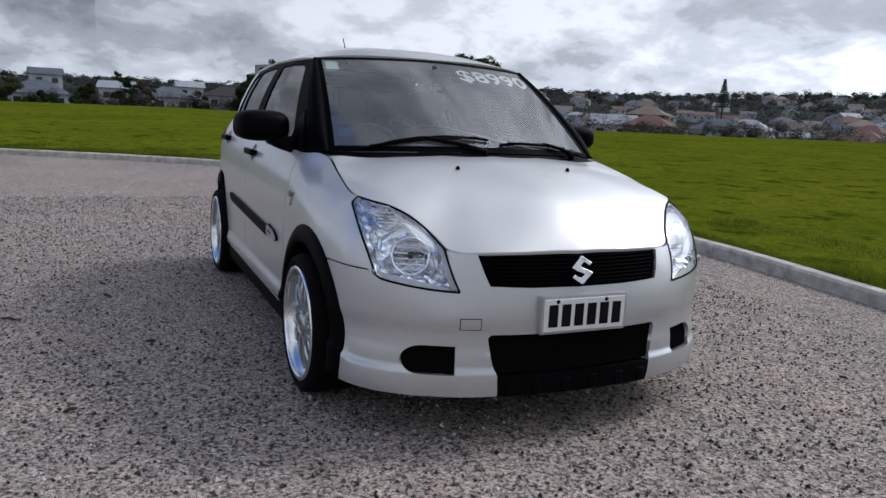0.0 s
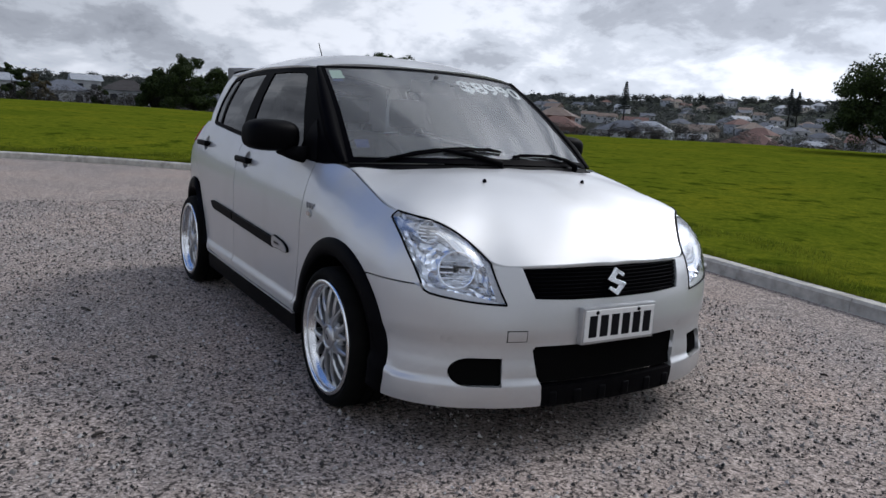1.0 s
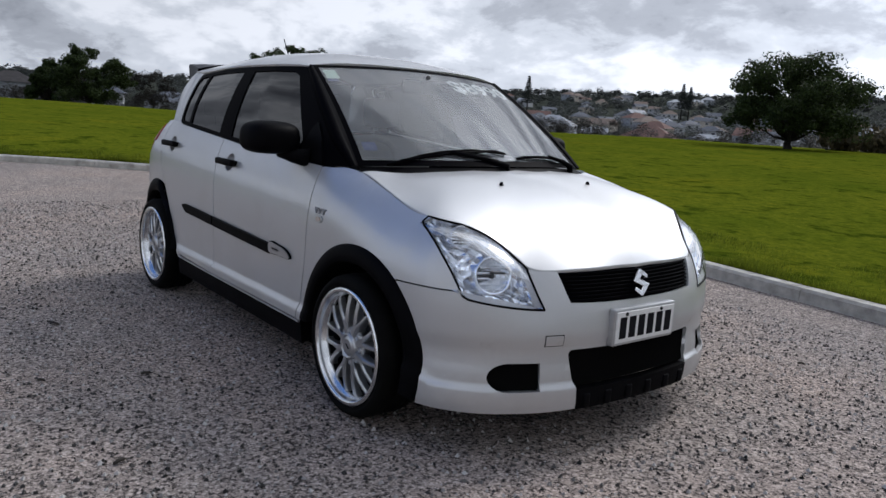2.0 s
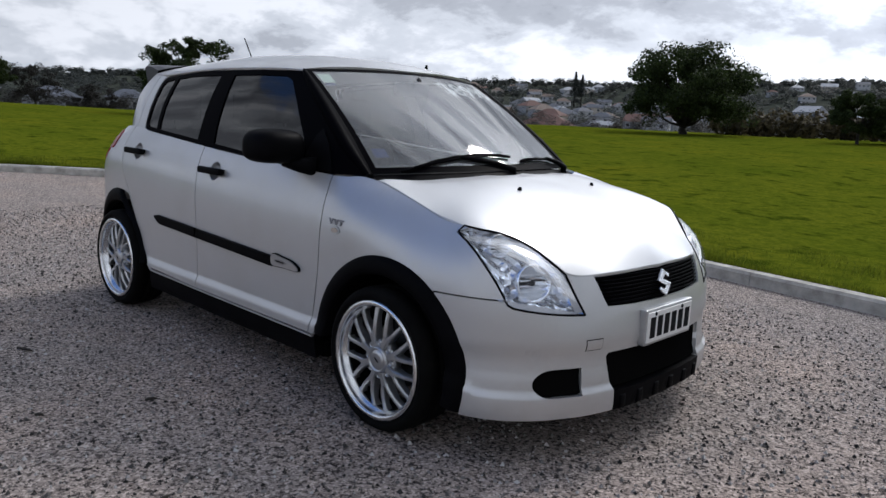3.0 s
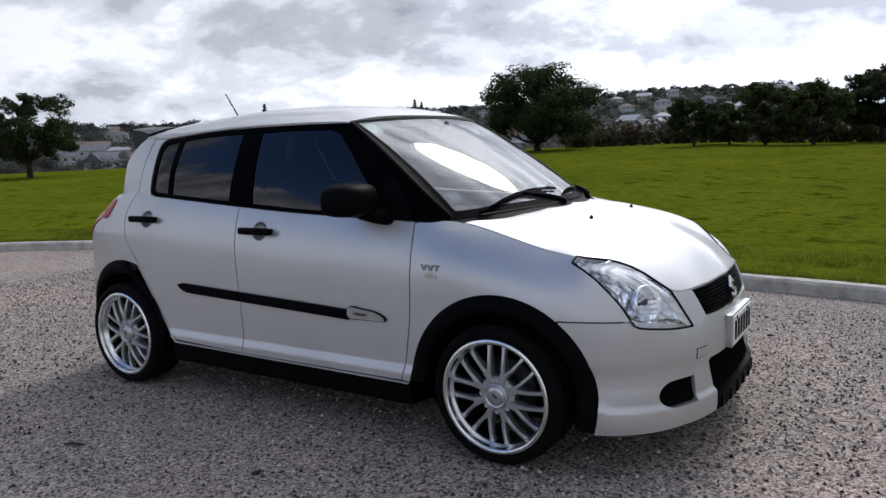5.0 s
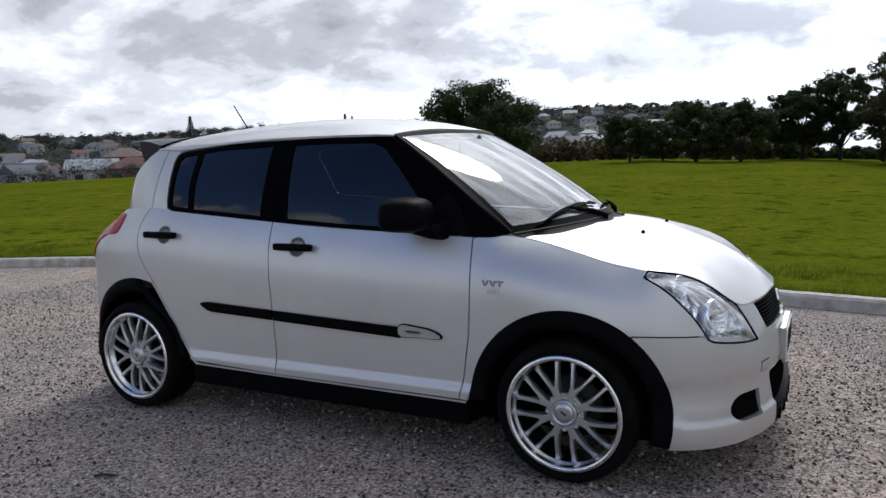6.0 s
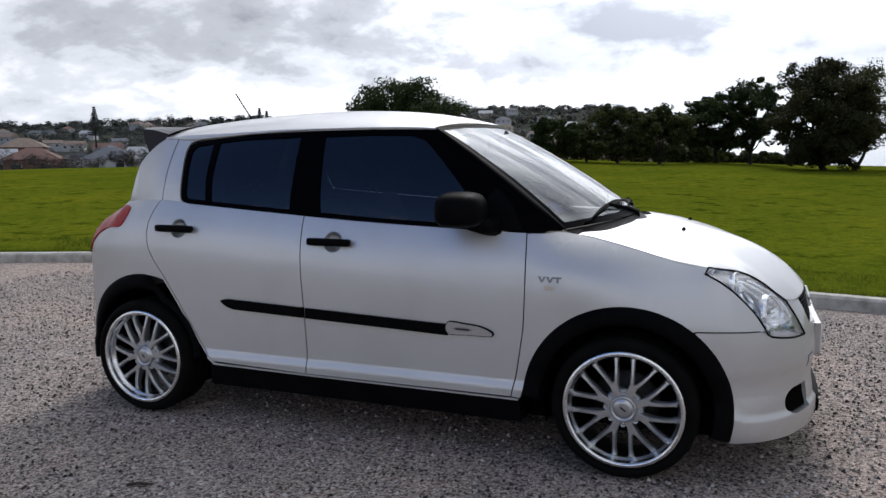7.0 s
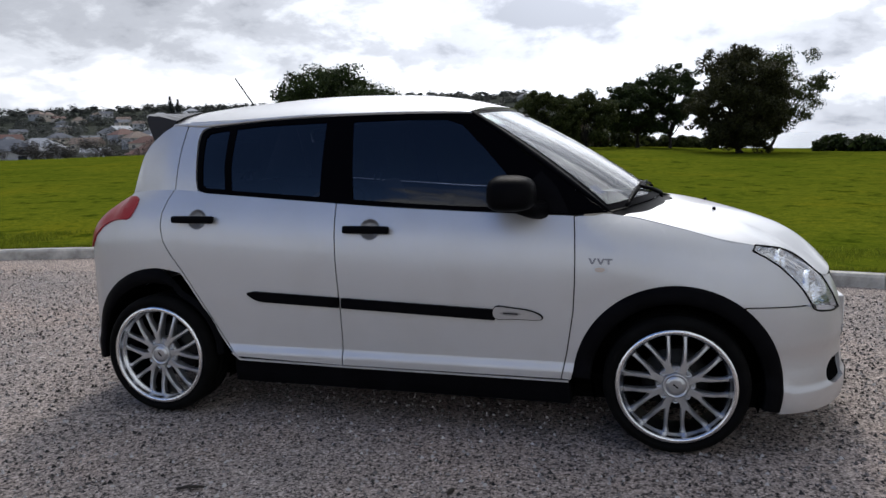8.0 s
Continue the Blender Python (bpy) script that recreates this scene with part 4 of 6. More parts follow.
        for (u, v), r, nm in (((0.47, 0.36), 0.066, "dipped_reflector"), ((0.66, 0.80), 0.040, "main_reflector")):
            ax = (Vector((0.90, side * 0.36, 0.20))).normalized()
            c = lamp_skin(u, v) - ax * (0.058 if r > 0.05 else 0.044)
            q = ax.to_track_quat("Y", "Z").to_matrix().to_4x4()
            bm = bmesh.new()
            lathe(bm, [(0.001, -0.030), (r * 0.35, -0.027), (r * 0.7, -0.013), (r * 0.93, 0.006), (r, 0.014), (r * 1.06, 0.013), (r * 1.10, -0.006)], 32, "y", Matrix.Translation(c) @ q)
            part(nm, bm, REFLECT, lamp)
            bm = bmesh.new()
            lathe(bm, [(0.0, 0.004), (0.008, 0.002), (0.011, -0.008), (0.011, -0.03)], 16, "y", Matrix.Translation(c) @ q)
            box(bm, -r * 0.75, r * 0.15, 0.0, 0.006, 0.006, 0.014, 0.002, Matrix.Translation(c) @ q)
            part("bulb_shield", bm, BRAKE, lamp)
            for k in range(5):
                bm = bmesh.new()
                z0 = -r * 0.75 + k * r * 0.3
                half = math.sqrt(max(r * r - z0 * z0, 0)) * 0.85
                tube(bm, [(Matrix.Translation(c) @ q) @ Vector(p) for p in ((-half, 0.004, z0), (0, -0.016, z0), (half, 0.004, z0))], 0.0035, 5)
                part("reflector_rib", bm, REFLECT, lamp)
        # black glasshouse frame and its panes
        frame_line = [(0.772, 0.981), (0.5, 0.9895), (0.104, 1.007), (-0.3, 1.031), (-0.7, 1.058), (-0.95, 1.076)] + spline([(-0.95, 1.076), (-0.985, 1.09), (-1.0, 1.13), (-1.02, 1.25), (-1.032, 1.33), (-1.02, 1.368), (-0.98, 1.382)], 4)[1:]
        frame_line += [(-0.7, 1.407), (-0.328, 1.4235), (0.0, 1.427), (0.20, 1.425), (0.30, 1.420)] + [(0.30 + (0.912 - 0.30) * k, 1.420 - (1.420 - 0.986) * (k * 0.93 + 0.07 * k * k)) for k in (0.12, 0.25, 0.4, 0.55, 0.7, 0.85, 1.0)]
        fw = [(0.53, 1.006), (0.10, 1.024), (-0.205, 1.044), (-0.222, 1.20), (-0.245, 1.398), (0.0, 1.402), (0.20, 1.398), (0.27, 1.375), (0.38, 1.27), (0.50, 1.14), (0.56, 1.06), (0.565, 1.02)]
        rw = [(-0.365, 1.054), (-0.60, 1.070), (-0.815, 1.084), (-0.835, 1.20), (-0.845, 1.375), (-0.70, 1.388), (-0.375, 1.398), (-0.368, 1.25)]
        qw = [(-0.845, 1.088), (-0.95, 1.096), (-0.972, 1.115), (-0.995, 1.25), (-1.003, 1.335), (-0.985, 1.358), (-0.90, 1.370), (-0.878, 1.368), (-0.866, 1.20)]
        bm = drape(frame_line, on_house(side, 0.0), 0.05, [inset(p, 0.001) for p in (fw, rw, qw)], 0.012)
        fr = part("window_frame", bm, GLOSS, car, "black window surround with A and B pillars")
        for p, nm in ((fw, "front_window"), (rw, "rear_window"), (qw, "quarter_window")):
            bm = drape(inset(p, -0.018), on_house(side, -0.005), 0.06, thick=0.003)
            g = part(nm, bm, TINT, fr, "dark tinted side window")
            g.visible_shadow = False
        # C pillar and roof side
        pillar = [(-1.135, 1.092), (-0.99, 1.083)] + spline([(-0.99, 1.083), (-1.008, 1.13), (-1.03, 1.25), (-1.042, 1.33), (-1.03, 1.374), (-0.98, 1.390)], 4)[1:] + [(-0.7, 1.413), (-1.0, 1.412), (-1.1, 1.408)]
        rearp = [(-1.127, 1.081), (-1.20, 1.081), (-1.36, 1.066), (-1.45, 1.056), (-1.385, 1.22), (-1.328, 1.31), (-1.262, 1.37), (-1.20, 1.406), (-1.128, 1.410), (-1.13, 1.25)]
        bm = drape([(-1.123, 1.080), (-0.985, 1.071)] + pillar[2:-1] + [(-0.9, 1.42), (-1.122, 1.414), (-1.126, 1.25)], on_house(side, 0.0), H, thick=0.014, gap=0.001)
        part("door_shoulder", bm, PAINT, rdoor)
        bm = drape(rearp, on_house(side, 0.0), H, thick=0.004)
        part("pillar_panel", bm, PAINT, car)
        # tail lamp
        tail = [(sx(-1.335), 1.045), (sx(-1.42), 1.055), (sx(-1.52), 1.045), (sx(-1.60), 1.0), (sx(-1.66), 0.90), (sx(-1.67), 0.80), (sx(-1.635), 0.80), (sx(-1.59), 0.87), (sx(-1.52), 0.925), (sx(-1.44), 0.945), (sx(-1.36), 0.955)]
        bm = drape(spline(tail, 3, True), on_body(side, 0.006), 0.04, thick=0.02)
        part("tail_lamp", bm, RED, car, "red tail lamp")
        # door mirror
        bm = bmesh.new()
        bmesh.ops.create_icosphere(bm, subdivisions=4, radius=1.0)
        for v in bm.verts:
            n = v.co.copy()
            e = 3.2
            k = (abs(n.x) ** e + abs(n.y) ** e + abs(n.z) ** e) ** (-1 / e)
            n *= k
            v.co = Vector((n.x * (0.115 if n.x > 0 else 0.080), n.y * 0.125, n.z * (0.080 if n.z > 0 else 0.066)))
            v.co.x -= abs(v.co.y) * 0.10 * (1 if v.co.y < 0 else 0.4)
        mm = Matrix.Translation((0.522 if side < 0 else 0.50, -0.905 if side < 0 else 0.872, 1.075)) @ pose(0, 0, 0, 0, 0, side * -6)
        if side > 0:
            mm = mm @ Matrix.Diagonal((0.86, 0.86, 0.86, 1))
        bmesh.ops.transform(bm, matrix=mm, verts=bm.verts)
        mirror = part("door_mirror", bm, BLACK, car, "black door mirror")
        bm = bmesh.new()
        box(bm, -0.058, -0.052, -0.085, 0.085, -0.045, 0.055, 0.002, mm)
        part("mirror_glass", bm, CHROME, mirror)
        bm = bmesh.new()
        tube(bm, [(0.555, side * 0.87, 1.03), (0.60, side * 0.82, 1.005), (0.64, side * 0.765, 1.00)], [0.036, 0.034, 0.045], 10)
        part("mirror_arm", bm, BLACK, mirror)
        bm = drape([(0.76, 0.985), (0.56, 0.992), (0.565, 1.05), (0.60, 1.13), (0.635, 1.165), (0.70, 1.10)], on_house(side, 0.006), 0.05, thick=0.01)
        part("mirror_sail", bm, BLACK, mirror)

    # roof with its edge turned down to the window frame
    lr = [(x, look_up(_rw, x)) for x in np.linspace(-1.22, 0.30, 30)]
    head = [(0.385 - 0.085 * k * k, k * 0.585) for k in np.linspace(1, 0, 9)]
    bm = bmesh.new()
    mirrored(lambda side, b: drape(lr + head + [(-1.30, 0.0)], lambda x, y: (lambda p: (p[0], side * p[1], p[2]))(roof(x, y)), H, thick=0.016, bm=b), bm)
    top = part("roof", bm, PAINT, car)
    for side in (-1, 1):
        bm = bmesh.new()
        rows = []
        for x in np.linspace(-1.215, 0.31, 40):
            w0, z0 = look_up(_rw, x), look_up(_re, x)
            a = Vector((x, w0 - 0.006, z0 + 0.001))
            zl = float(np.interp(x, [-1.4, -1.21, -1.03, -0.7, -0.328, 0.2, 0.31], [1.38, 1.398, 1.386, 1.411, 1.427, 1.428, 1.420]))
            b = Vector(house(x, zl, 0.001))
            mid = (a + b) / 2 + Vector((0, 0.006, 0.004))
            rows.append([bm.verts.new((p.x, side * p.y, p.z)) for p in (a, mid, b, b - Vector((0, 0.014, 0)))])
        for p, q in zip(rows, rows[1:]):
            for i in range(3):
                bm.faces.new((p[i], p[i + 1], q[i + 1], q[i]) if side < 0 else (p[i], q[i], q[i + 1], p[i + 1]))
        part("roof_rail", bm, PAINT, top)
    # aerial
    bm = bmesh.new()
    tube(bm, [(-1.08, 0.0, 1.488), (-1.08, 0.0, 1.513)], [0.016, 0.010], 12)
    aer = part("aerial", bm, BLACK, top, "thin black roof aerial")
    bm = bmesh.new()
    tube(bm, [(-1.08, 0, 1.50), (-1.20, 0.0, 1.672)], [0.004, 0.0035], 6)
    part("rod", bm, BLACK, aer)
    # spoiler
    bm = bmesh.new()
    rows = []
    for y in np.linspace(-0.59, 0.59, 25):
        c = 1 - (abs(y) / 0.59) ** 4
        zt = 1.452 + 0.022 * c
        row = [(-1.20, roof(-1.20, y * 0.93)[2] + 0.002), (-1.30, zt - 0.004), (-1.36 - 0.13 * c, zt), (-1.372 - 0.13 * c, zt - 0.012), (-1.365 - 0.09 * c, zt - 0.05), (-1.335 - 0.02 * c, 1.318), (-1.29, 1.33)]
        rows.append([bm.verts.new((x, y, z)) for x, z in row])
    for p, q in zip(rows, rows[1:]):
        for i in range(6):
            bm.faces.new((p[i], q[i], q[i + 1], p[i + 1]))
    bm.faces.new(rows[0])
    bm.faces.new(rows[-1][::-1])
    bmesh.ops.recalc_face_normals(bm, faces=bm.faces)
    part("rear_spoiler", bm, SPOILER, car, "dark rear roof spoiler", smooth=False)
    # tailgate
    bm = bmesh.new()
    rows = []
    for k in np.linspace(0, 1, 14):
        row = []
        for y in np.linspace(-1, 1, 21):
            if k < 0.55:
                u = k / 0.55
                half, x, z = 0.55 + 0.12 * u, -1.36 - 0.20 * u, 1.40 - 0.36 * u
            else:
                u = (k - 0.55) / 0.45
                half, x, z = 0.67 + 0.02 * u, -1.56 - 0.12 * u, 1.04 - 0.75 * u
            row.append(bm.verts.new((x + 0.18 * (abs(y) ** 3) * (1 - 0.3 * k) - 0.02, y * half, z)))
        rows.append(row)
    for p, q in zip(rows, rows[1:]):
        for i in range(20):
            bm.faces.new((p[i], p[i + 1], q[i + 1], q[i]))
    bmesh.ops.recalc_face_normals(bm, faces=bm.faces)
    gate = part("tailgate", bm, PAINT, car)
    bm = bmesh.new()
    rows = []
    for u in np.linspace(0.16, 0.92, 6):
        rows.append([bm.verts.new((-1.36 - 0.20 * u + 0.17 * abs(y) ** 3 - 0.028, y * (0.55 + 0.12 * u), 1.40 - 0.36 * u)) for y in np.linspace(-0.86, 0.86, 15)])
    for p, q in zip(rows, rows[1:]):
        for i in range(14):
            bm.faces.new((p[i], q[i], q[i + 1], p[i + 1]))
    part("tailgate_window", bm, DARKINK, gate, "dark rear window")

    # windscreen
    bm = bmesh.new()
    nU, nK = 16, 28
    g = [[bm.verts.new(screen(u, k)) for k in np.linspace(-1, 1, nK)] for u in np.linspace(0, 1, nU)]
    for p, q in zip(g, g[1:]):
        for i in range(nK - 1):
            bm.faces.new((p[i], q[i], q[i + 1], p[i + 1]))
    ws = part("windscreen", bm, GLASS, car, "windscreen with hand-painted white price")
    ws.visible_shadow = False
    bm = bmesh.new()
    for k0, k1 in ((-1.0, -0.965), (0.965, 1.0)):
        rows = [[bm.verts.new(screen(u, k, 0.002)) for k in (k0, k1)] for u in np.linspace(0, 1, 14)]
        for p, q in zip(rows, rows[1:]):
            bm.faces.new((p[0], q[0], q[1], p[1]))
    for u0, u1 in ((0.0, 0.03), (0.955, 1.0)):
        rows = [[bm.verts.new(screen(u, k, 0.002)) for u in (u0, u1)] for k in np.linspace(-1, 1, 24)]
        for p, q in zip(rows, rows[1:]):
            bm.faces.new((p[0], p[1], q[1], q[0]))
    part("windscreen_border", bm, GLOSS, ws, "black windscreen border")
    # pillar fill between screen edge and window frame
    for side in (-1, 1):
        bm = bmesh.new()
        rows = []
        for u in np.linspace(0, 1, 14):
            a = Vector(screen(u, 1.0, 0.003))
            x, z = 0.302 + (0.912 - 0.302) * u, 1.420 - (1.420 - 0.986) * (u * 0.93 + 0.07 * u * u)
            b = Vector(house(x, z, 0.001))
            mid = a.lerp(b, 0.5) + Vector((0.006, 0.006, 0.006))
            rows.append([bm.verts.new((p.x, side * p.y, p.z)) for p in (a - Vector((0, 0, 0.01)), a, mid, b, b - Vector((0, 0.012, 0.0)))])
        for p, q in zip(rows, rows[1:]):
            for i in range(4):
                bm.faces.new((p[i], p[i + 1], q[i + 1], q[i]) if side > 0 else (p[i], q[i], q[i + 1], p[i + 1]))
        part("pillar_trim", bm, GLOSS, car, "black A pillar trim")
    # painted price
    cu = bpy.data.curves.new("price", "FONT")
    cu.body, cu.size, cu.shear, cu.resolution_u = "$8990", 0.185, 0.0, 4
    cu.offset = 0.004
    tmp = bpy.data.objects.new("price", cu)
    scene.collection.objects.link(tmp)
    dg = bpy.context.evaluated_depsgraph_get()
    me = bpy.data.meshes.new_from_object(tmp.evaluated_get(dg))
    bpy.data.objects.remove(tmp)
    bm = bmesh.new()
    bm.from_mesh(me)
    bpy.data.meshes.remove(me)
    bmesh.ops.subdivide_edges(bm, edges=[e for e in bm.edges if e.calc_length() > 0.03], cuts=2)
    for v in bm.verts:
        u = 0.245 - v.co.y / 0.87
        v.co = Vector(screen(u, (0.105 + v.co.x) / (0.585 + 0.1 * u), -0.0035))
    part("painted_price", bm, LETTER, ws, "white painted figures $8990", smooth=False)
    for nm, mat, u0, u1, k0, k1 in (("sticker", STICK_W, 0.05, 0.16, -0.94, -0.84), ("sticker", STICK_B, 0.165, 0.195, -0.94, -0.86), ("sticker", STICK_B, 0.80, 0.87, -0.93, -0.85)):
        bm = bmesh.new()
        bm.faces.new([bm.verts.new(screen(u, k, -0.0028)) for u, k in ((u0, k0), (u1, k0), (u1, k1), (u0, k1))])
        part(nm, bm, mat, ws, "small windscreen sticker")
    # wipers
    for pivot, elbow, tip0, tip1 in (((1.135, -0.02, 1.006), (1.07, -0.30, 1.03), (0.985, -0.58, 0), (1.06, 0.02, 0)), ((1.045, 0.50, 1.0), (1.09, 0.30, 1.03), (1.085, 0.07, 0), (0.985, 0.60, 0))):
        bm = bmesh.new()
        def on_glass(x, y, h):
            best = min(np.linspace(0.4, 1.0, 120), key=lambda u: abs(screen(u, y / (0.585 + 0.1 * u))[0] - x))
            p = screen(best, y / (0.585 + 0.1 * best), h)
            return Vector(p)
        a, b = on_glass(tip0[0], tip0[1], 0.012), on_glass(tip1[0], tip1[1], 0.012)
        mid = (a + b) / 2 + Vector((0.012, 0, 0.028))
        pv = Vector(pivot)
        tube(bm, [pv - Vector((0, 0, 0.03)), pv + Vector((0, 0, 0.012)), pv.lerp(mid, 0.35) + Vector((0, 0, 0.016)), mid], [0.017, 0.016, 0.010, 0.008], 8)
        arm = part("wiper", bm, BLACK, car, "black windscreen wiper")
        bm = bmesh.new()
        pts = [on_glass(a.x + (b.x - a.x) * k, a.y + (b.y - a.y) * k, 0.010) for k in np.linspace(0, 1, 12)]
        tube(bm, pts, 0.007, 6)
        tube(bm, [pts[1] + Vector((0.004, 0, 0.006)), mid - Vector((0, 0, 0.006)), pts[-2] + Vector((0.004, 0, 0.006))], 0.006, 6)
        part("blade", bm, BLACK, arm)

    # cabin: floor, dashboard, wheel, seats
    # floor slabs are unseen, set low and dark to block light under the car
    bm = bmesh.new()
    box(bm, -1.50, 1.62, -0.70, 0.70, 0.155, 0.27, 0.02)
    box(bm, -0.80, 0.78, -0.80, 0.80, 0.165, 0.25, 0.02)
    box(bm, 0.95, 1.75, -0.45, 0.45, 0.24, 0.62)
    box(bm, 0.92, 0.96, -0.70, 0.70, 0.24, 0.93)
    part("floor_pan", bm, INNER, car, smooth=False)
    bm = bmesh.new()
    box(bm, 0.55, 0.98, -0.70, 0.70, 0.62, 0.955, 0.05)
    box(bm, 0.62, 0.80, -0.56, -0.20, 0.93, 1.0, 0.03)
    part("dashboard", bm, DASH, car, "dark grey dashboard")
    bm = bmesh.new()
    rg = [Vector((0.035 * 0, 0.185 * math.cos(a), 0.185 * math.sin(a))) for a in np.linspace(0, 2 * math.pi, 33)]
    mw = Matrix.Translation((0.47, -0.37, 0.93)) @ pose(0, 0, 0, 0, 24, 0)
    tube(bm, [mw @ p for p in rg], 0.015, 8, False)
    box(bm, -0.01, 0.03, -0.17, 0.17, -0.02, 0.02, 0.008, mw)
    box(bm, -0.02, 0.03, -0.07, 0.07, -0.09, 0.05, 0.015, mw)
    part("steering_wheel", bm, DASH, car)
    for x, y, wide in ((0.0, -0.36, 0.50), (0.0, 0.36, 0.50), (-0.86, 0.0, 1.24)):
        bm = bmesh.new()
        box(bm, x - 0.28, x + 0.24, y - wide / 2, y + wide / 2, 0.40, 0.56, 0.05)
        seat = part("seat", bm, CLOTH, car, "dark grey cloth seat")
        bm = bmesh.new()
        box(bm, -0.06, 0.07, y - wide / 2 + 0.01, y + wide / 2 - 0.01, 0.0, 0.62, 0.06, Matrix.Translation((x - 0.27, 0, 0.48)) @ pose(0, 0, 0, 0, -20, 0))
        part("backrest", bm, CLOTH, seat)
        for hy in ((y,) if wide < 1 else (-0.36, 0.36)):
            bm = bmesh.new()
            box(bm, x - 0.545, x - 0.455, hy - 0.125, hy + 0.125, 1.12, 1.31, 0.035)
            head = part("headrest", bm, CLOTH, seat)
            for dy in (-0.055, 0.055):
                bm = bmesh.new()
                tube(bm, [(x - 0.48, hy + dy, 1.02), (x - 0.50, hy + dy, 1.14)], 0.006, 6)
                part("headrest_post", bm, CHROME, seat)
    bm = bmesh.new()
    box(bm, 0.40, 0.42, -0.12, 0.12, 1.33, 1.40, 0.012)
    tube(bm, [(0.42, 0, 1.38), (0.47, 0, 1.42)], 0.012, 8)
    part("interior_mirror", bm, DASH, car)

    # wheels
    for cx, side in ((HUB_X, -1), (-HUB_X, -1), (HUB_X, 1), (-HUB_X, 1)):
        turn = {(HUB_X, -1): 0, (-HUB_X, -1): 14, (HUB_X, 1): 9, (-HUB_X, 1): 31}[(cx, side)]
        build_wheel(car, cx, side, turn)
    return car


WHEEL_MESH = {}


def build_wheel(car, cx, side, turn):
    """A wheel whose face looks along local -y."""
    R, rim, face = 0.291, 0.236, -0.100

    def sub(name, build, mat, parent, label="", m=None, smooth=True):
        if name in WHEEL_MESH:
            ob = new(name, WHEEL_MESH[name])
            ob.parent = parent
            if m is not None:
                ob.matrix_basis = m
            return tagged(ob, label=label)
        bm = bmesh.new()
        build(bm)
        bmesh.ops.recalc_face_normals(bm, faces=bm.faces)
        ob = part(name, bm, mat, parent, label, smooth, m)
        WHEEL_MESH[name] = ob.data
        return ob

    def hub(bm):
        lathe(bm, [(0.0, 0.02), (0.13, 0.02), (0.135, 0.03), (0.135, 0.05), (0.0, 0.05)], 40)
    base = Matrix.Translation((cx, side * 0.780, HUB_Z)) @ (Matrix.Identity(4) if side < 0 else pose(0, 0, 0, 0, 0, 180)) @ pose(0, 0, 0, 0, turn, 0)
    wheel = sub("wheel", hub, BRAKE, car, "wide polished alloy wheel with low-profile black tyre", base)

    def tyre(bm):
        prof = [(rim - 0.004, face + 0.012), (rim + 0.006, face + 0.004), (rim + 0.022, face - 0.006), (R - 0.030, face - 0.007), (R - 0.012, face + 0.002), (R - 0.003, face + 0.018), (R, face + 0.035)]
        for k in range(1, 4):
            a = face + 0.035 + 0.046 * k - 0.012
            prof += [(R, a), (R - 0.007, a + 0.001), (R - 0.007, a + 0.009), (R, a + 0.010)]
        prof += [(R, 0.07), (R - 0.012, 0.098), (R - 0.04, 0.108), (rim, 0.100)]
        lathe(bm, prof, 72)
    sub("tyre", tyre, RUBBER, wheel, "black low-profile tyre")

    def lip(bm):
        lathe(bm, [(rim + 0.001, face + 0.012), (rim + 0.005, face + 0.002), (rim + 0.002, face - 0.006), (rim - 0.010, face - 0.007), (rim - 0.015, face - 0.003), (rim - 0.017, face + 0.006), (rim - 0.018, face + 0.026),
                   (rim - 0.026, face + 0.030), (rim - 0.028, face + 0.045)], 72)

    def barrel(bm):
        lathe(bm, [(rim - 0.028, face + 0.045), (rim - 0.030, 0.03), (rim - 0.02, 0.095)], 60)
    sub("barrel", barrel, HUBDARK, wheel)
    sub("rim", lip, CHROME, wheel, "polished deep rim lip")

    def spoke(bm):
        # one arm of a fork, curving out along +z from the trunk to the rim
        secs = [(0.096, 0.0, 0.0095, -0.084, -0.040), (0.118, 0.0016, 0.0088, -0.085, -0.044), (0.145, 0.0022, 0.0082, -0.083, -0.048), (0.175, 0.0016, 0.0082, -0.077, -0.048), (0.195, 0.0004, 0.0090, -0.072, -0.040), (0.207, 0.0, 0.0120, -0.069, -0.034)]
        rings = []
        for z, x, h, y0, y1 in secs:
            rings.append([bm.verts.new(p) for p in ((x - h, y1, z), (x - h, y0 + 0.007, z), (x - h * 0.5, y0, z), (x + h * 0.5, y0, z), (x + h, y0 + 0.007, z), (x + h, y1, z))])
        for p, q in zip(rings, rings[1:]):
            for i in range(6):
                bm.faces.new((p[i], p[(i + 1) % 6], q[(i + 1) % 6], q[i]))
        bm.faces.new(rings[0][::-1])
        bm.faces.new(rings[-1])
    for k in range(8):
        for sgn in (-1, 1):
            mid, end = radians(45 * k + 22.5 + sgn * 4.6), radians(45 * k + 22.5 + sgn * 13.2)
            hubp, rimp = Vector((0.100 * math.sin(mid), 0, 0.100 * math.cos(mid))), Vector((0.207 * math.sin(end), 0, 0.207 * math.cos(end)))
            d = rimp - hubp
            ang = math.degrees(math.atan2(d.x, d.z))
            off = rimp - Vector((0.207 * math.sin(radians(ang)), 0, 0.207 * math.cos(radians(ang))))
            sub("spoke", spoke, ALLOY, wheel, "", Matrix.Translation(off) @ pose(0, 0, 0, 0, ang, 0), False)

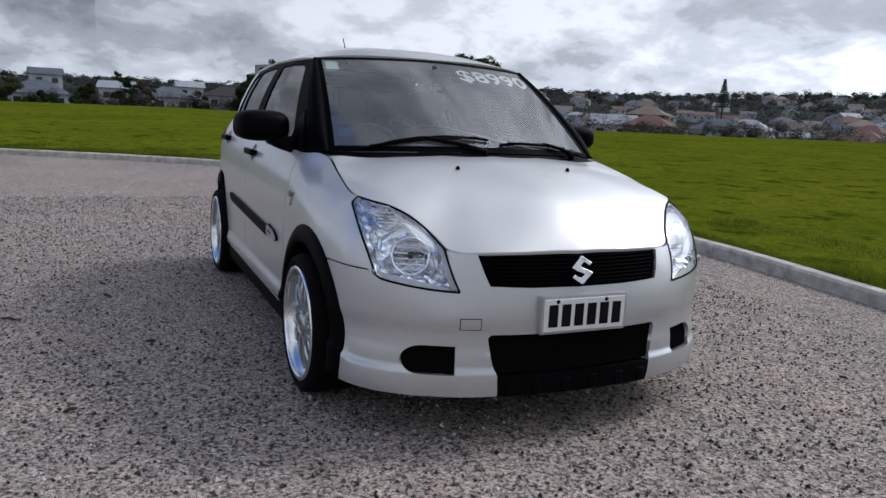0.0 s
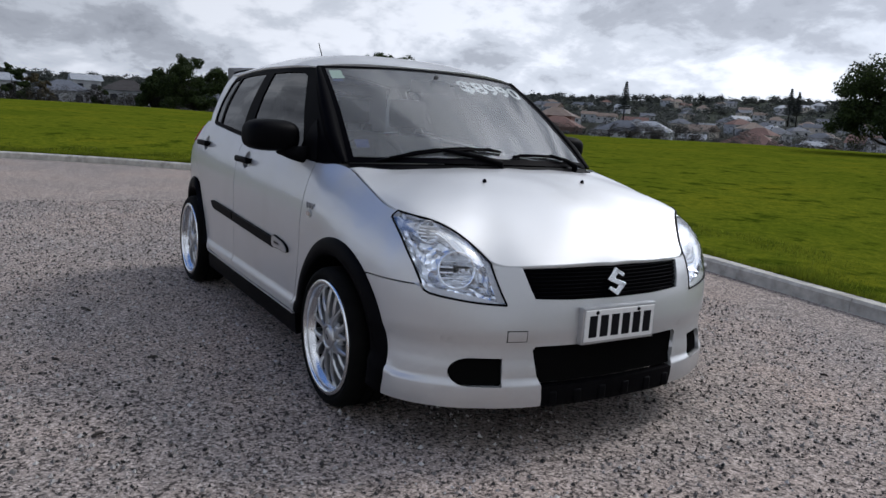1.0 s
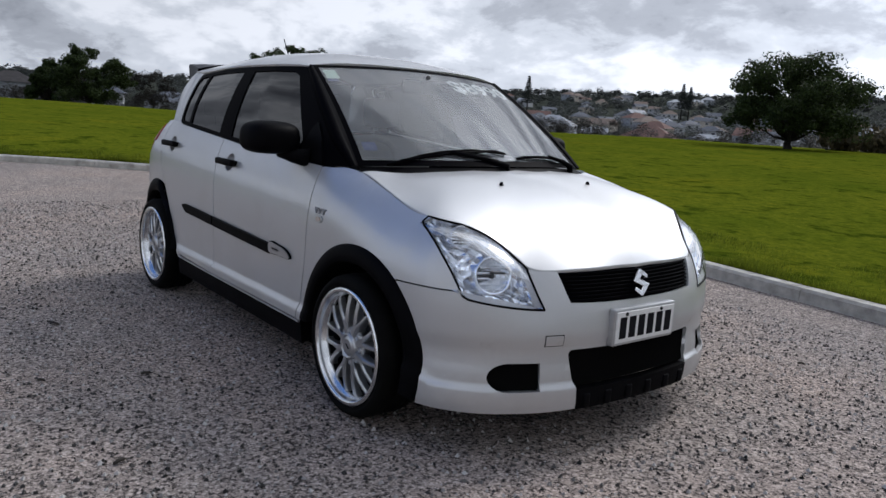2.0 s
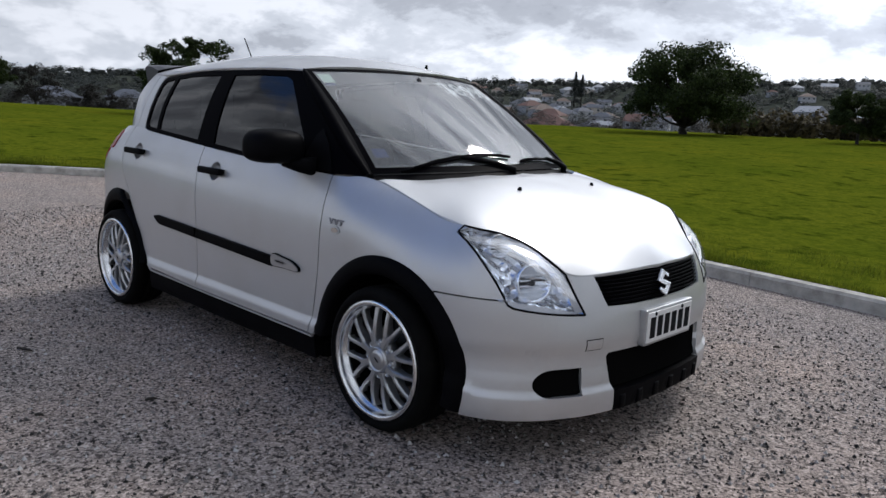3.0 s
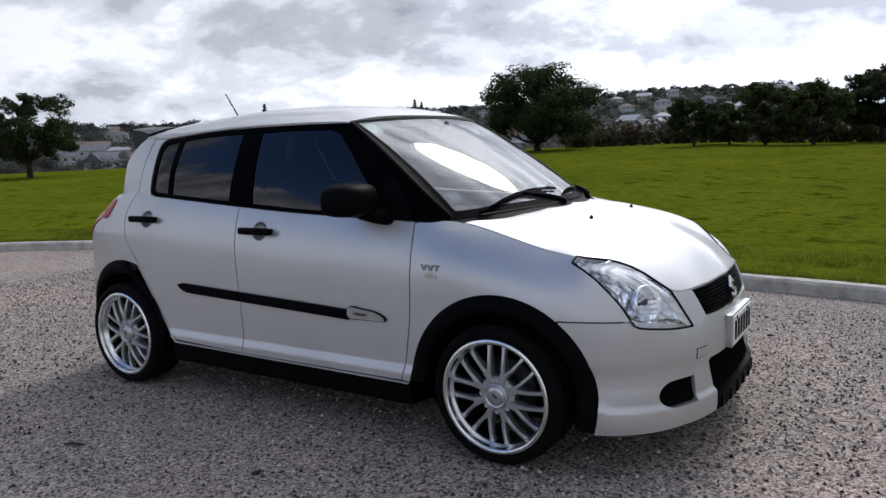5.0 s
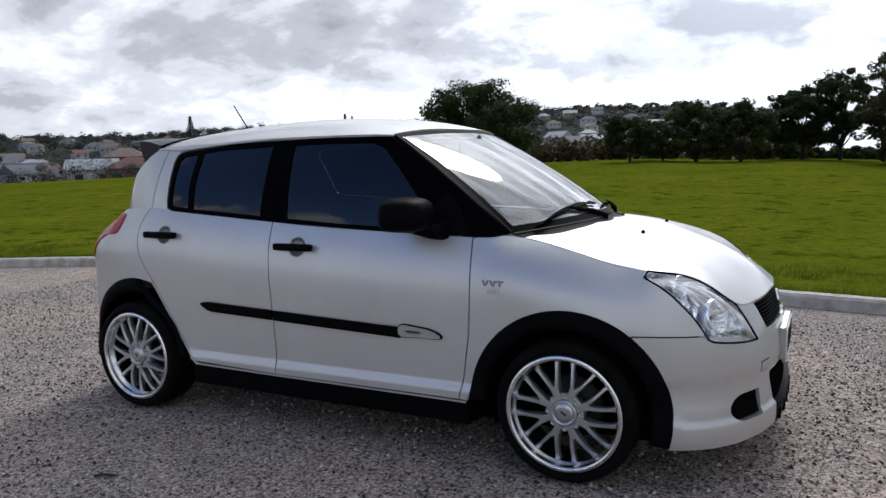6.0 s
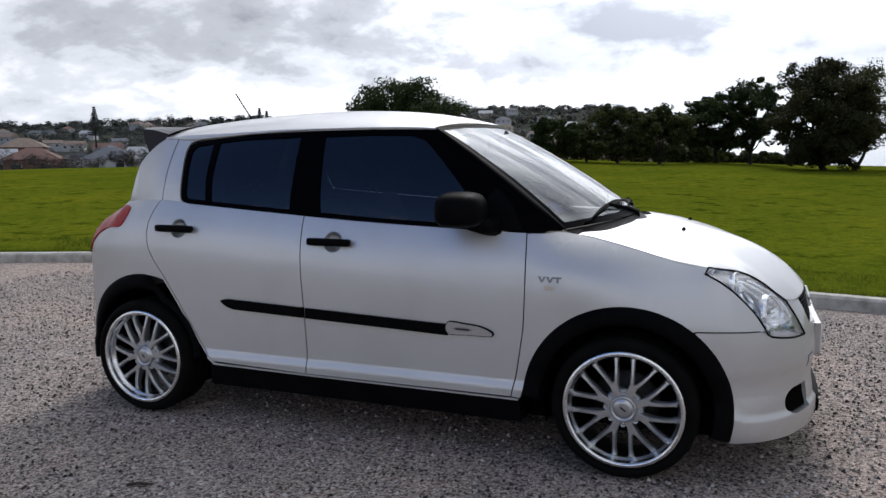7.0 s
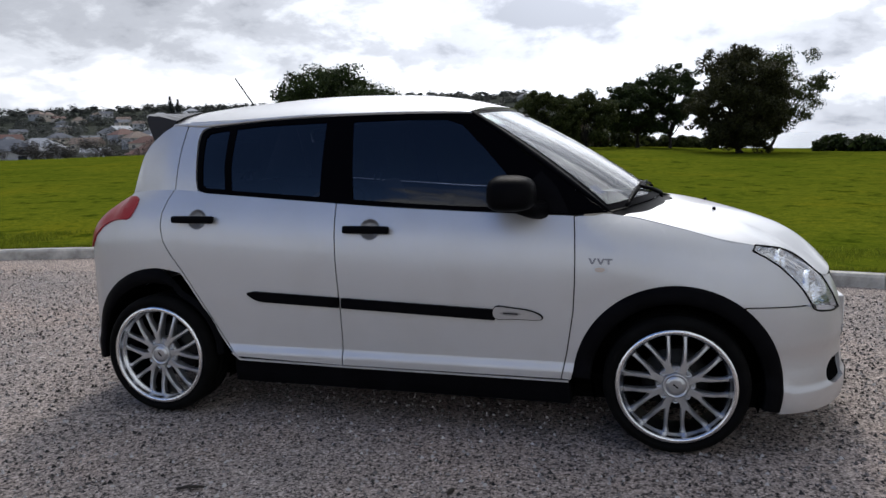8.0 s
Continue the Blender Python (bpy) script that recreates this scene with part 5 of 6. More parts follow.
    def trunk(bm):
        prism(bm, [(-0.0150, 0.050), (0.0150, 0.050), (0.0135, 0.078), (0.0170, 0.102), (0.0120, 0.114), (0.0065, 0.117), (0.0, 0.108), (-0.0065, 0.117), (-0.0120, 0.114), (-0.0170, 0.102), (-0.0135, 0.078)], lambda u, v, w: (u, -0.0850 + w, v), 0.045)
        bmesh.ops.bevel(bm, geom=[e for e in bm.edges if all(abs(v.co.y + 0.085) < 1e-5 for v in e.verts)], offset=0.004, segments=2, affect="EDGES")
    for k in range(8):
        sub("spoke_root", trunk, ALLOY, wheel, "", pose(0, 0, 0, 0, 45 * k + 22.5, 0), False)

    def flange(bm):
        lathe(bm, [(0.0, -0.070), (0.058, -0.070), (0.072, -0.070), (0.078, -0.066), (0.080, -0.056), (0.080, -0.03), (0.0, -0.03)], 48)
    sub("hub_flange", flange, ALLOY, wheel)

    def cap(bm):
        lathe(bm, [(0.0, -0.091), (0.022, -0.091), (0.036, -0.090), (0.039, -0.086), (0.042, -0.086), (0.045, -0.092), (0.050, -0.091), (0.054, -0.083), (0.055, -0.06), (0.0, -0.06)], 40)
    sub("centre_cap", cap, ALLOY, wheel, "round alloy centre cap")

    def mark(bm):
        prism(bm, [(-0.013, 0.006), (-0.008, 0.010), (0.013, -0.006), (0.008, -0.010)], lambda u, v, w: (u, -0.0912 - w, v), 0.001)
    sub("cap_mark", mark, DARKINK, wheel, "", None, False)

    def nut(bm):
        lathe(bm, [(0.0, -0.074), (0.006, -0.074), (0.0075, -0.068), (0.0085, -0.078), (0.0115, -0.078), (0.012, -0.06)], 14)
    for k in range(8):
        a = radians(45 * k)
        sub("wheel_nut", nut, ALLOY, wheel, "", Matrix.Translation((0.067 * math.sin(a), 0, 0.067 * math.cos(a))))


build_car()


# ---------------------------------------------------------------- yard, kerb and grass
KERB_LINE = spline([(5.0, 2.45), (3.0, 2.90), (1.0, 3.24), (-1.0, 3.50), (-3.0, 3.62), (-5.0, 3.42), (-6.8, 2.85), (-8.4, 2.05), (-9.7, 0.85), (-10.7, -0.55), (-11.5, -2.2), (-12.2, -4.2),
                    (-12.6, -8), (-10.5, -15), (-3, -19.5), (6, -17.5), (11.5, -10), (11.0, -3.0), (8.0, 1.0)], 10, True)
YARD = (-1.0, -6.0)


def kerb_offset(out):
    P = np.array(KERB_LINE)
    t = np.roll(P, -1, 0) - np.roll(P, 1, 0)
    t /= np.linalg.norm(t, axis=1)[:, None]
    n = np.stack((t[:, 1], -t[:, 0]), 1)
    if ((P - YARD) * n).sum() < 0:
        n = -n
    return P + n * out


def skyline(az):
    """Height of the far hills above eye level, in degrees."""
    return float(np.interp(az % 360, [0, 92, 95, 98, 106, 112, 118, 124, 130, 140, 150, 160, 175, 190, 230, 300, 330, 360], [0, 0, 2.2, 2.9, 3.1, 2.6, 2.45, 2.3, 2.0, 1.75, 1.65, 1.25, 0.9, 0.75, 0.8, 0.5, 0, 0]))


def brow(az):
    """Height of the field's brow in each direction."""
    return float(np.interp(az, [0, 60, 73, 82, 88, 95, 100, 107, 117, 124, 134, 141, 147, 157, 169, 177, 186, 300, 360], [0.3, 0.25, 0.28, 0.38, 0.58, 0.62, 0.78, 0.74, 0.68, 0.70, 0.55, 0.52, 0.46, 0.42, 0.55, 0.62, 0.6, 0.5, 0.4]))


def verge(x, y, d):
    """Height of the lawn d metres behind the kerb, which it meets just below its top."""
    k = min(1.0, max(0.0, d / 4.0))
    return 0.094 + (land(x, y) - 0.094) * k * k * (3 - 2 * k)


def land(x, y):
    """Height of the country round the yard: a field rising gently to its edge, a dip, then hills; open water to one side."""
    r, az = math.hypot(x, y), math.degrees(math.atan2(y, x)) % 360
    k = min(1.0, max(0.0, (r - 4) / 32))
    z = 0.095 + (brow(az) - 0.095) * (1 - (1 - k) ** 1.5) + 0.05 * noise.noise((x * 0.05, y * 0.05, 0.3)) * min(1.0, r / 25)
    if r > 44:
        k = min(1.0, (r - 44) / 50)
        z -= 8.0 * k * k * (3 - 2 * k)
    if r > 150 and 92 < az < 330:
        k = min(1.0, (r - 150) / 600)
        z += (8.0 + max(r, 150) * math.tan(radians(skyline(az)))) * k ** 1.1 + 5 * k * noise.noise((x * 0.006, y * 0.006, 5.0))
    return z


def build_ground():
    inner = kerb_offset(0.0)
    n = len(inner)
    bm = bmesh.new()
    rings = []
    for f in (1.0, 0.93, 0.84, 0.72, 0.6, 0.48, 0.36, 0.24, 0.12):
        rings.append([bm.verts.new((YARD[0] + (x - YARD[0]) * f, YARD[1] + (y - YARD[1]) * f, 0.004 * noise.noise((x * f * 0.8, y * f * 0.8, 0)) - 0.004)) for x, y in inner])
    mid = bm.verts.new((*YARD, 0))
    for p, q in zip(rings, rings[1:]):
        for i in range(n):
            bm.faces.new((p[i], p[(i + 1) % n], q[(i + 1) % n], q[i]))
    for i in range(n):
        bm.faces.new((rings[-1][i], rings[-1][(i + 1) % n], mid))
    bmesh.ops.recalc_face_normals(bm, faces=bm.faces)
    if sum(f.normal.z for f in bm.faces) < 0:
        bmesh.ops.reverse_faces(bm, faces=bm.faces)
    tagged(part("ground", bm, GRAVEL), "pale grey gravel yard with worn tracks", "gravel", kind="structure")
    # grass from the kerb's back out to the horizon
    outer = kerb_offset(0.15)
    bm = bmesh.new()
    rings = []
    for d in (0.0, 0.15, 0.5, 1, 2, 3.5, 5.5, 8, 12, 17, 23, 28, 33, 37, 40, 44, 48, 53, 60, 68, 78, 92, 110, 140, 180, 230, 290, 360, 440, 530, 640, 760, 900, 1100, 1500, 2600, 4500):
        ring = []
        for x, y in outer:
            v = np.array((x, y)) - YARD
            v /= np.linalg.norm(v)
            px, py = x + v[0] * d, y + v[1] * d
            ring.append(bm.verts.new((px, py, verge(px, py, d) + (0.012 * noise.noise((px * 2, py * 2, 0)) if 0.1 < d < 30 else 0.0))))
        rings.append(ring)
    for p, q in zip(rings, rings[1:]):
        for i in range(n):
            bm.faces.new((p[i], q[i], q[(i + 1) % n], p[(i + 1) % n]))
    bmesh.ops.recalc_face_normals(bm, faces=bm.faces)
    if sum(f.normal.z for f in bm.faces) < 0:
        bmesh.ops.reverse_faces(bm, faces=bm.faces)
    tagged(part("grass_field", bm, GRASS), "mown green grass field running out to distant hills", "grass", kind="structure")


def build_kerb():
    root = new("kerb")
    tagged(root, "low pale concrete kerb in cast lengths beside the grass", "kerb", kind="structure")
    a, b = kerb_offset(-0.0), kerb_offset(0.155)
    n = len(a)
    step = 10
    for i0 in range(0, n, step):
        bm = bmesh.new()
        rows = []
        for k in range(step + 1):
            i = (i0 + k) % n
            p, q = Vector((*a[i], 0)), Vector((*b[i], 0))
            if k in (0, step):
                j = (i0 + (1 if k == 0 else step - 1)) % n
                w = 0.003 / max((Vector((*a[j], 0)) - p).length, 0.01)
                p, q = p.lerp(Vector((*a[j], 0)), w), q.lerp(Vector((*b[j], 0)), w)
            zt = 0.105 + 0.006 * noise.noise((p.x, p.y, 2))
            rows.append([bm.verts.new(v) for v in (p + Vector((0, 0, -0.05)), p.lerp(q, 0.03) + Vector((0, 0, zt - 0.022)), p.lerp(q, 0.16) + Vector((0, 0, zt)), p.lerp(q, 0.9) + Vector((0, 0, zt)), q + Vector((0, 0, zt - 0.012)), q + Vector((0, 0, -0.05)))])
        for p, q in zip(rows, rows[1:]):
            for m in range(5):
                bm.faces.new((p[m], p[m + 1], q[m + 1], q[m]))
        bm.faces.new(rows[0])
        bm.faces.new(rows[-1][::-1])
        bmesh.ops.recalc_face_normals(bm, faces=bm.faces)
        part("kerb_length", bm, KERB, root, smooth=False)


build_ground()
build_kerb()


# ---------------------------------------------------------------- trees
def leaf_cloud(bm, centre, radius, count, size, rng, squash=0.75, even=False):
    for _ in range(count):
        while True:
            p = Vector((rng.uniform(-1, 1), rng.uniform(-1, 1), rng.uniform(-1, 1)))
            if 0.25 < p.length < 1:
                break
        c = Vector(centre) + Vector((p.x, p.y, p.z * squash)) * radius
        n = (p + Vector((rng.uniform(-1, 1), rng.uniform(-1, 1), rng.uniform(-0.4, 1.2)))).normalized()
        if even:
            n = Vector((0.5 * n.x, 0.5 * n.y, 1.0)).normalized()
        a = n.orthogonal().normalized()
        b = n.cross(a)
        t = rng.uniform(0, 6.28)
        a, b = a * math.cos(t) + b * math.sin(t), b * math.cos(t) - a * math.sin(t)
        s = size * rng.uniform(0.6, 1.4)
        bm.faces.new([bm.verts.new(c + a * u * s + b * v * s) for u, v in ((-0.5, 0), (0, -0.3), (0.55, 0.05), (0.05, 0.34))])


def build_tree(place, height, width, mat, label, seed, trunk=0.12, fork=0.22, clumps=60, leaves=70, leaf=0.3, flat=0.75, gaps=0.0, lean=0.0, bare=0.06, low=-0.55):
    rng = random.Random(seed)
    root = new("tree")
    root.location = place
    tagged(root, label, "tree")
    bm = bmesh.new()
    r0 = trunk * height * 0.22
    top = Vector((lean * height * 0.4, 0, height * fork))
    tube(bm, [(0, 0, -0.4), (0, 0, 0.05), top * 0.5 + Vector((rng.uniform(-0.1, 0.1), 0, 0)), top], [r0 * 1.5, r0 * 1.15, r0 * 0.9, r0 * 0.85], 9)
    crown_z0 = height * (fork + bare)
    lobes, k = [], 0
    want = max(14, int(clumps / 2.4))
    while len(lobes) < want and k < 4000:
        k += 1
        p = Vector((rng.uniform(-1, 1), rng.uniform(-1, 1), rng.uniform(low, 1)))
        if p.length > 0.90 or p.length < 0.40 or (gaps and noise.noise(p * 2.2 + Vector((seed, 0, 0))) < gaps - 0.3):
            continue
        q = Vector((p.x * width / 2, p.y * width / 2, crown_z0 + (p.z - low) / (1 - low) * (height - crown_z0) * 0.90))
        if any((q - o).length < width * 0.07 for o in lobes):
            continue
        lobes.append(q + Vector((lean * q.z, 0, 0)))
    # small sprays over each lobe, thickest on its top and outer side
    spots = []
    for q in lobes:
        r = width * rng.uniform(0.10, 0.16)
        away = (q - Vector((lean * q.z, 0, crown_z0 + (height - crown_z0) * 0.35))).normalized()
        for _ in range(8):
            d = Vector((rng.gauss(0, 1), rng.gauss(0, 1), rng.gauss(0.35, 0.8))).normalized() + away * 0.55
            spots.append((q + Vector((d.x, d.y, d.z * 0.72)) * r * rng.uniform(0.4, 1.0), r * rng.uniform(0.40, 0.70)))
    limbs = [s for s in lobes if rng.random() < 0.75]
    for s in limbs:
        mid = top.lerp(s, 0.5) + Vector((rng.uniform(-0.1, 0.1), rng.uniform(-0.1, 0.1), rng.uniform(-0.05, 0.12))) * height * 0.4
        tube(bm, [top * 0.9, top.lerp(mid, 0.55) + Vector((0, 0, -0.03 * height)), mid, s], [r0 * 0.42, r0 * 0.30, r0 * 0.17, r0 * 0.05], 5, False)
    part("trunk", bm, BARK, root)
    bm = bmesh.new()
    for s in spots:
        leaf_cloud(bm, s[0], s[1], int(leaves * 1.5), leaf * 0.60, rng, flat)
    part("crown", bm, mat, root, smooth=False)
    return root


def at(az, r, eye=(2.5, -3.2)):
    """A place r metres off, in the direction az as seen from the middle of the walk."""
    x, y = eye[0] + r * math.cos(radians(az)), eye[1] + r * math.sin(radians(az))
    return Vector((x, y, land(x, y)))


def tree_at(az, r, top, width, mat, label, seed, *shape):
    """A tree standing on the land, its top at the height given."""
    p = at(az, r)
    build_tree(p, top - p.z, width, mat, label, seed, *shape)


tree_at(115.4, 38, 4.72, 6.0, LEAF, "broad dark evergreen tree with forked trunk on the grass", 3, 0.20, 0.10, 150, 80, 0.17, 0.7, 0.10, 0.0, 0.18, -0.15)
tree_at(151.3, 36, 4.18, 3.7, LEAF, "ragged evergreen tree with open crown at the field's edge", 5, 0.14, 0.20, 90, 75, 0.15, 0.7, 0.16)
tree_at(165.6, 58, 4.62, 5.0, LEAF, "tall ragged dark tree before the houses", 8, 0.14, 0.20, 100, 80, 0.20, 0.75, 0.08)
tree_at(168.2, 60, 3.5, 2.6, LEAF, "dense blocky dark tree before the houses", 28, 0.14, 0.25, 80, 90, 0.20)
tree_at(184.6, 92, 3.4, 6.0, LEAF2, "large dark garden tree beside the houses", 21, 0.10, 0.30, 70, 70, 0.3)
tree_at(182.2, 90, 2.7, 3.0, LEAF, "dark bushy garden tree beside the houses", 22, 0.10, 0.30, 60, 70, 0.3)
tree_at(179.6, 90, 3.35, 3.4, LEAF, "dense round garden tree beside the houses", 23, 0.10, 0.35, 80, 80, 0.26)
tree_at(177.4, 90, 4.05, 2.8, LEAF, "tall ragged garden tree with tufted top", 24, 0.08, 0.60, 50, 70, 0.26, 0.6, 0.15)
tree_at(176.3, 92, 3.6, 2.6, LEAF3, "brownish garden tree beside the houses", 26, 0.08, 0.45, 60, 70, 0.26)
tree_at(175.4, 94, 3.1, 2.2, LEAF3, "low brown garden tree beside a hipped roof", 27, 0.08, 0.45, 50, 70, 0.26)
tree_at(172.2, 90, 3.0, 1.8, LEAF, "dark narrow garden tree beside the houses", 25, 0.08, 0.45, 50, 70, 0.26)
tree_at(161.5, 60, 3.68, 3.2, BARE, "sparse leafless-looking tree beside the houses", 9, 0.10, 0.30, 70, 26, 0.13, 0.8, 0.2)
tree_at(157.9, 70, 2.1, 3.6, BARE, "bare brown garden tree beside a grey house", 29, 0.10, 0.40, 70, 40, 0.15, 0.8, 0.1)
tree_at(104.2, 34, 3.02, 2.1, LEAF, "small round dark tree on the grass", 12, 0.12, 0.20, 90, 80, 0.13)
tree_at(101.8, 36, 2.66, 2.5, LEAF2, "small olive-green tree on the grass", 13, 0.12, 0.14, 90, 80, 0.13)
tree_at(99.5, 37, 3.58, 2.7, LEAF2, "slender dark tree at the field's edge", 14, 0.12, 0.12, 90, 75, 0.15, 0.8, 0.10)
tree_at(96.5, 37, 3.48, 2.8, LEAF2, "slender dark tree at the field's edge", 15, 0.12, 0.12, 90, 75, 0.15, 0.8, 0.10)
tree_at(92.5, 40, 4.5, 3.3, LEAF, "dark tree with bare lower trunk", 16, 0.11, 0.20, 120, 80, 0.16)
tree_at(90.2, 40, 4.82, 3.2, LEAF, "thin-trunked tree with open lower branches", 17, 0.09, 0.14, 90, 65, 0.15, 0.8, 0.12, 0.0, 0.22)
tree_at(85.7, 35, 5.42, 4.1, LEAF4, "large dense dark evergreen tree", 18, 0.13, 0.05, 220, 80, 0.15, 0.8, 0.0, 0.0, 0.02, -0.8)
tree_at(83.6, 38, 5.35, 3.7, LEAF2, "leaning tree with an airy ragged crown", 19, 0.07, 0.22, 120, 36, 0.13, 0.8, 0.14, 0.20)


def build_hedge(az0, az1, r, h, seed, mat=LEAF):
    rng = random.Random(seed)
    bm = bmesh.new()
    c = at((az0 + az1) / 2, r)
    n = int(abs(az1 - az0) * radians(1) * r / min(0.7, 0.55 * h)) + 2
    for k in range(n):
        p = at(az0 + (az1 - az0) * k / (n - 1), r + rng.uniform(-0.6, 0.6)) - c
        hh = h * rng.uniform(0.6, 1.25)
        leaf_cloud(bm, (p.x, p.y, p.z + hh * 0.45), hh * 0.62, 240, 0.26, rng, 0.9)
    ob = part("hedge", bm, mat, None, smooth=False)
    ob.location = c
    tagged(ob, "low dark shrubs at the field's edge", "hedge")


build_hedge(80.3, 66.0, 40, 0.75, 31)
build_hedge(191.0, 160.0, 72, 0.9, 34)
build_hedge(150.0, 116.0, 62, 0.7, 35, BARE)
build_hedge(113.0, 95.0, 43, 1.25, 33, LEAF3)
build_hedge(95.0, 92.6, 43, 1.5, 36, LEAF2)
build_hedge(92.6, 87.0, 44, 0.55, 37, LEAF2)


# ---------------------------------------------------------------- houses
WALLS = [varied("white_weatherboard", [(0.3, (0.36, 0.37, 0.39)), (0.7, (0.50, 0.51, 0.52))], 0.8, 0.8), varied("grey_weatherboard", [(0.3, (0.26, 0.28, 0.30)), (0.7, (0.36, 0.38, 0.40))], 0.8, 0.8),
         varied("cream_render", [(0.3, (0.48, 0.43, 0.36)), (0.7, (0.58, 0.53, 0.46))], 0.8, 0.8), varied("red_brick_far", [(0.3, (0.17, 0.08, 0.06)), (0.7, (0.24, 0.12, 0.09))], 0.8, 0.9)]
ROOFS = [varied("slate_grey_roof", [(0.3, (0.07, 0.08, 0.10)), (0.7, (0.12, 0.13, 0.155))], 1.5, 0.7, spec=0.2), varied("red_tile_roof", [(0.3, (0.12, 0.07, 0.06)), (0.7, (0.17, 0.10, 0.085))], 1.5, 0.8, spec=0.2),
         varied("pale_iron_roof", [(0.3, (0.24, 0.26, 0.29)), (0.7, (0.36, 0.38, 0.41))], 1.5, 0.6, spec=0.2), varied("brown_tile_roof", [(0.3, (0.12, 0.09, 0.075)), (0.7, (0.2, 0.15, 0.12))], 1.5, 0.8), varied("dark_tile_roof", [(0.3, (0.035, 0.032, 0.032)), (0.7, (0.06, 0.056, 0.055))], 1.5, 0.8, spec=0.2)]
PANE = shader("far_window", (0.03, 0.035, 0.045), 0.1)


def build_house(place, turn, w, d, h, wall, rf, label, hip=True, rise=0.32):
    root = new("house")
    root.location, root.rotation_euler = place, (0, 0, radians(turn))
    tagged(root, label, "house")
    bm = bmesh.new()
    box(bm, -w / 2, w / 2, -d / 2, d / 2, -1.5, h)
    part("wall", bm, WALLS[wall], root, smooth=False)
    bm = bmesh.new()
    e, rz = 0.45, min(w, d) * rise
    ridge = max(w / 2 - (d / 2 if hip else -e), 0.3)
    c = [bm.verts.new(p) for p in ((-w / 2 - e, -d / 2 - e, h), (w / 2 + e, -d / 2 - e, h), (w / 2 + e, d / 2 + e, h), (-w / 2 - e, d / 2 + e, h))]
    r = [bm.verts.new(p) for p in ((-ridge, 0, h + rz), (ridge, 0, h + rz))]
    bm.faces.new((c[0], c[1], r[1], r[0]))
    bm.faces.new((c[2], c[3], r[0], r[1]))
    bm.faces.new((c[1], c[2], r[1]))
    bm.faces.new((c[3], c[0], r[0]))
    bm.faces.new(c[::-1])
    part("roof", bm, ROOFS[rf], root, smooth=False)
    nwin = max(2, int(w / 3))
    for k in range(nwin):
        x = -w / 2 + w * (k + 0.5) / nwin
        bm = bmesh.new()
        box(bm, x - 0.65, x + 0.65, -d / 2 - 0.06, -d / 2 + 0.02, h - 1.75, h - 0.55)
        win = part("window", bm, WALLS[0], root, smooth=False)
        bm = bmesh.new()
        box(bm, x - 0.55, x + 0.55, -d / 2 - 0.075, -d / 2 - 0.05, h - 1.65, h - 0.65)
        part("pane", bm, PANE, win, smooth=False)
    return root


def facing(p):
    return math.degrees(math.atan2(p.y + 3.2, p.x - 2.5)) - 90


for az, r, wide, top, wall, rf, label, hip in (
        (183.0, 140, 0.065, 0.75, 0, 0, "white bungalow with a grey iron roof beyond the field", True), (182.6, 175, 0.032, 1.55, 0, 0, "tall white house with a grey gable", False),
        (178.1, 140, 0.036, 0.95, 0, 2, "white cottage with a pale gable roof", False), (174.8, 140, 0.052, 0.74, 0, 0, "white bungalow with a slate-grey hipped roof", True),
        (173.5, 170, 0.030, 1.20, 0, 2, "taller white house with a pale roof", False), (170.8, 140, 0.052, 1.0, 1, 4, "low house with a dark brown roof", True),
        (165.2, 130, 0.042, 0.60, 0, 0, "white weatherboard house with a grey roof", True), (188.0, 140, 0.07, 1.0, 1, 0, "grey house beyond the field", True),
        (160.9, 130, 0.055, 0.35, 1, 0, "blue-grey bungalow with white-framed windows", True), (156.2, 130, 0.044, 0.38, 0, 0, "white house with a slate roof", True),
        (142.2, 120, 0.052, 0.40, 0, 2, "pale house with a light iron roof", False), (139.6, 118, 0.056, 0.47, 3, 1, "red-brick house with a dark red roof", True),
        (140.0, 150, 0.045, 1.10, 3, 3, "brown-roofed house on the slope", True), (134.9, 120, 0.056, 0.45, 0, 0, "long white house with a grey roof", True),
        (133.2, 150, 0.055, 0.50, 0, 2, "white house with a pale roof", True), (130.0, 118, 0.026, -0.20, 0, 2, "small white shed beyond the field", False),
        (126.0, 118, 0.062, 0.14, 2, 1, "low house with an orange tiled roof", True), (122.1, 118, 0.022, -0.20, 0, 2, "small white gabled house", False)):
    p = at(az, r)
    w = wide * r
    h = 2.6 if w < 9 else 2.9
    p.z = 1.25 + r * math.tan(radians(top)) - h - w * 0.75 * 0.32
    build_house(p, facing(p) + random.Random(int(az * 10)).uniform(-14, 14), w, w * 0.75, h, wall, rf, label, hip)

# houses stepping up the far hillside
rng = random.Random(77)
for k in range(130):
    az = rng.uniform(97, 150)
    r = rng.uniform(220, 720)
    p = at(az, r)
    w = rng.uniform(7.5, 12)
    build_house(p, facing(p) + rng.uniform(-40, 40), w, w * rng.uniform(0.6, 0.85), rng.uniform(2.8, 5.2), rng.choice((0, 0, 2, 1, 0)), rng.choice((0, 1, 2, 2, 3, 0)), "distant hillside house among trees", rng.random() < 0.6)


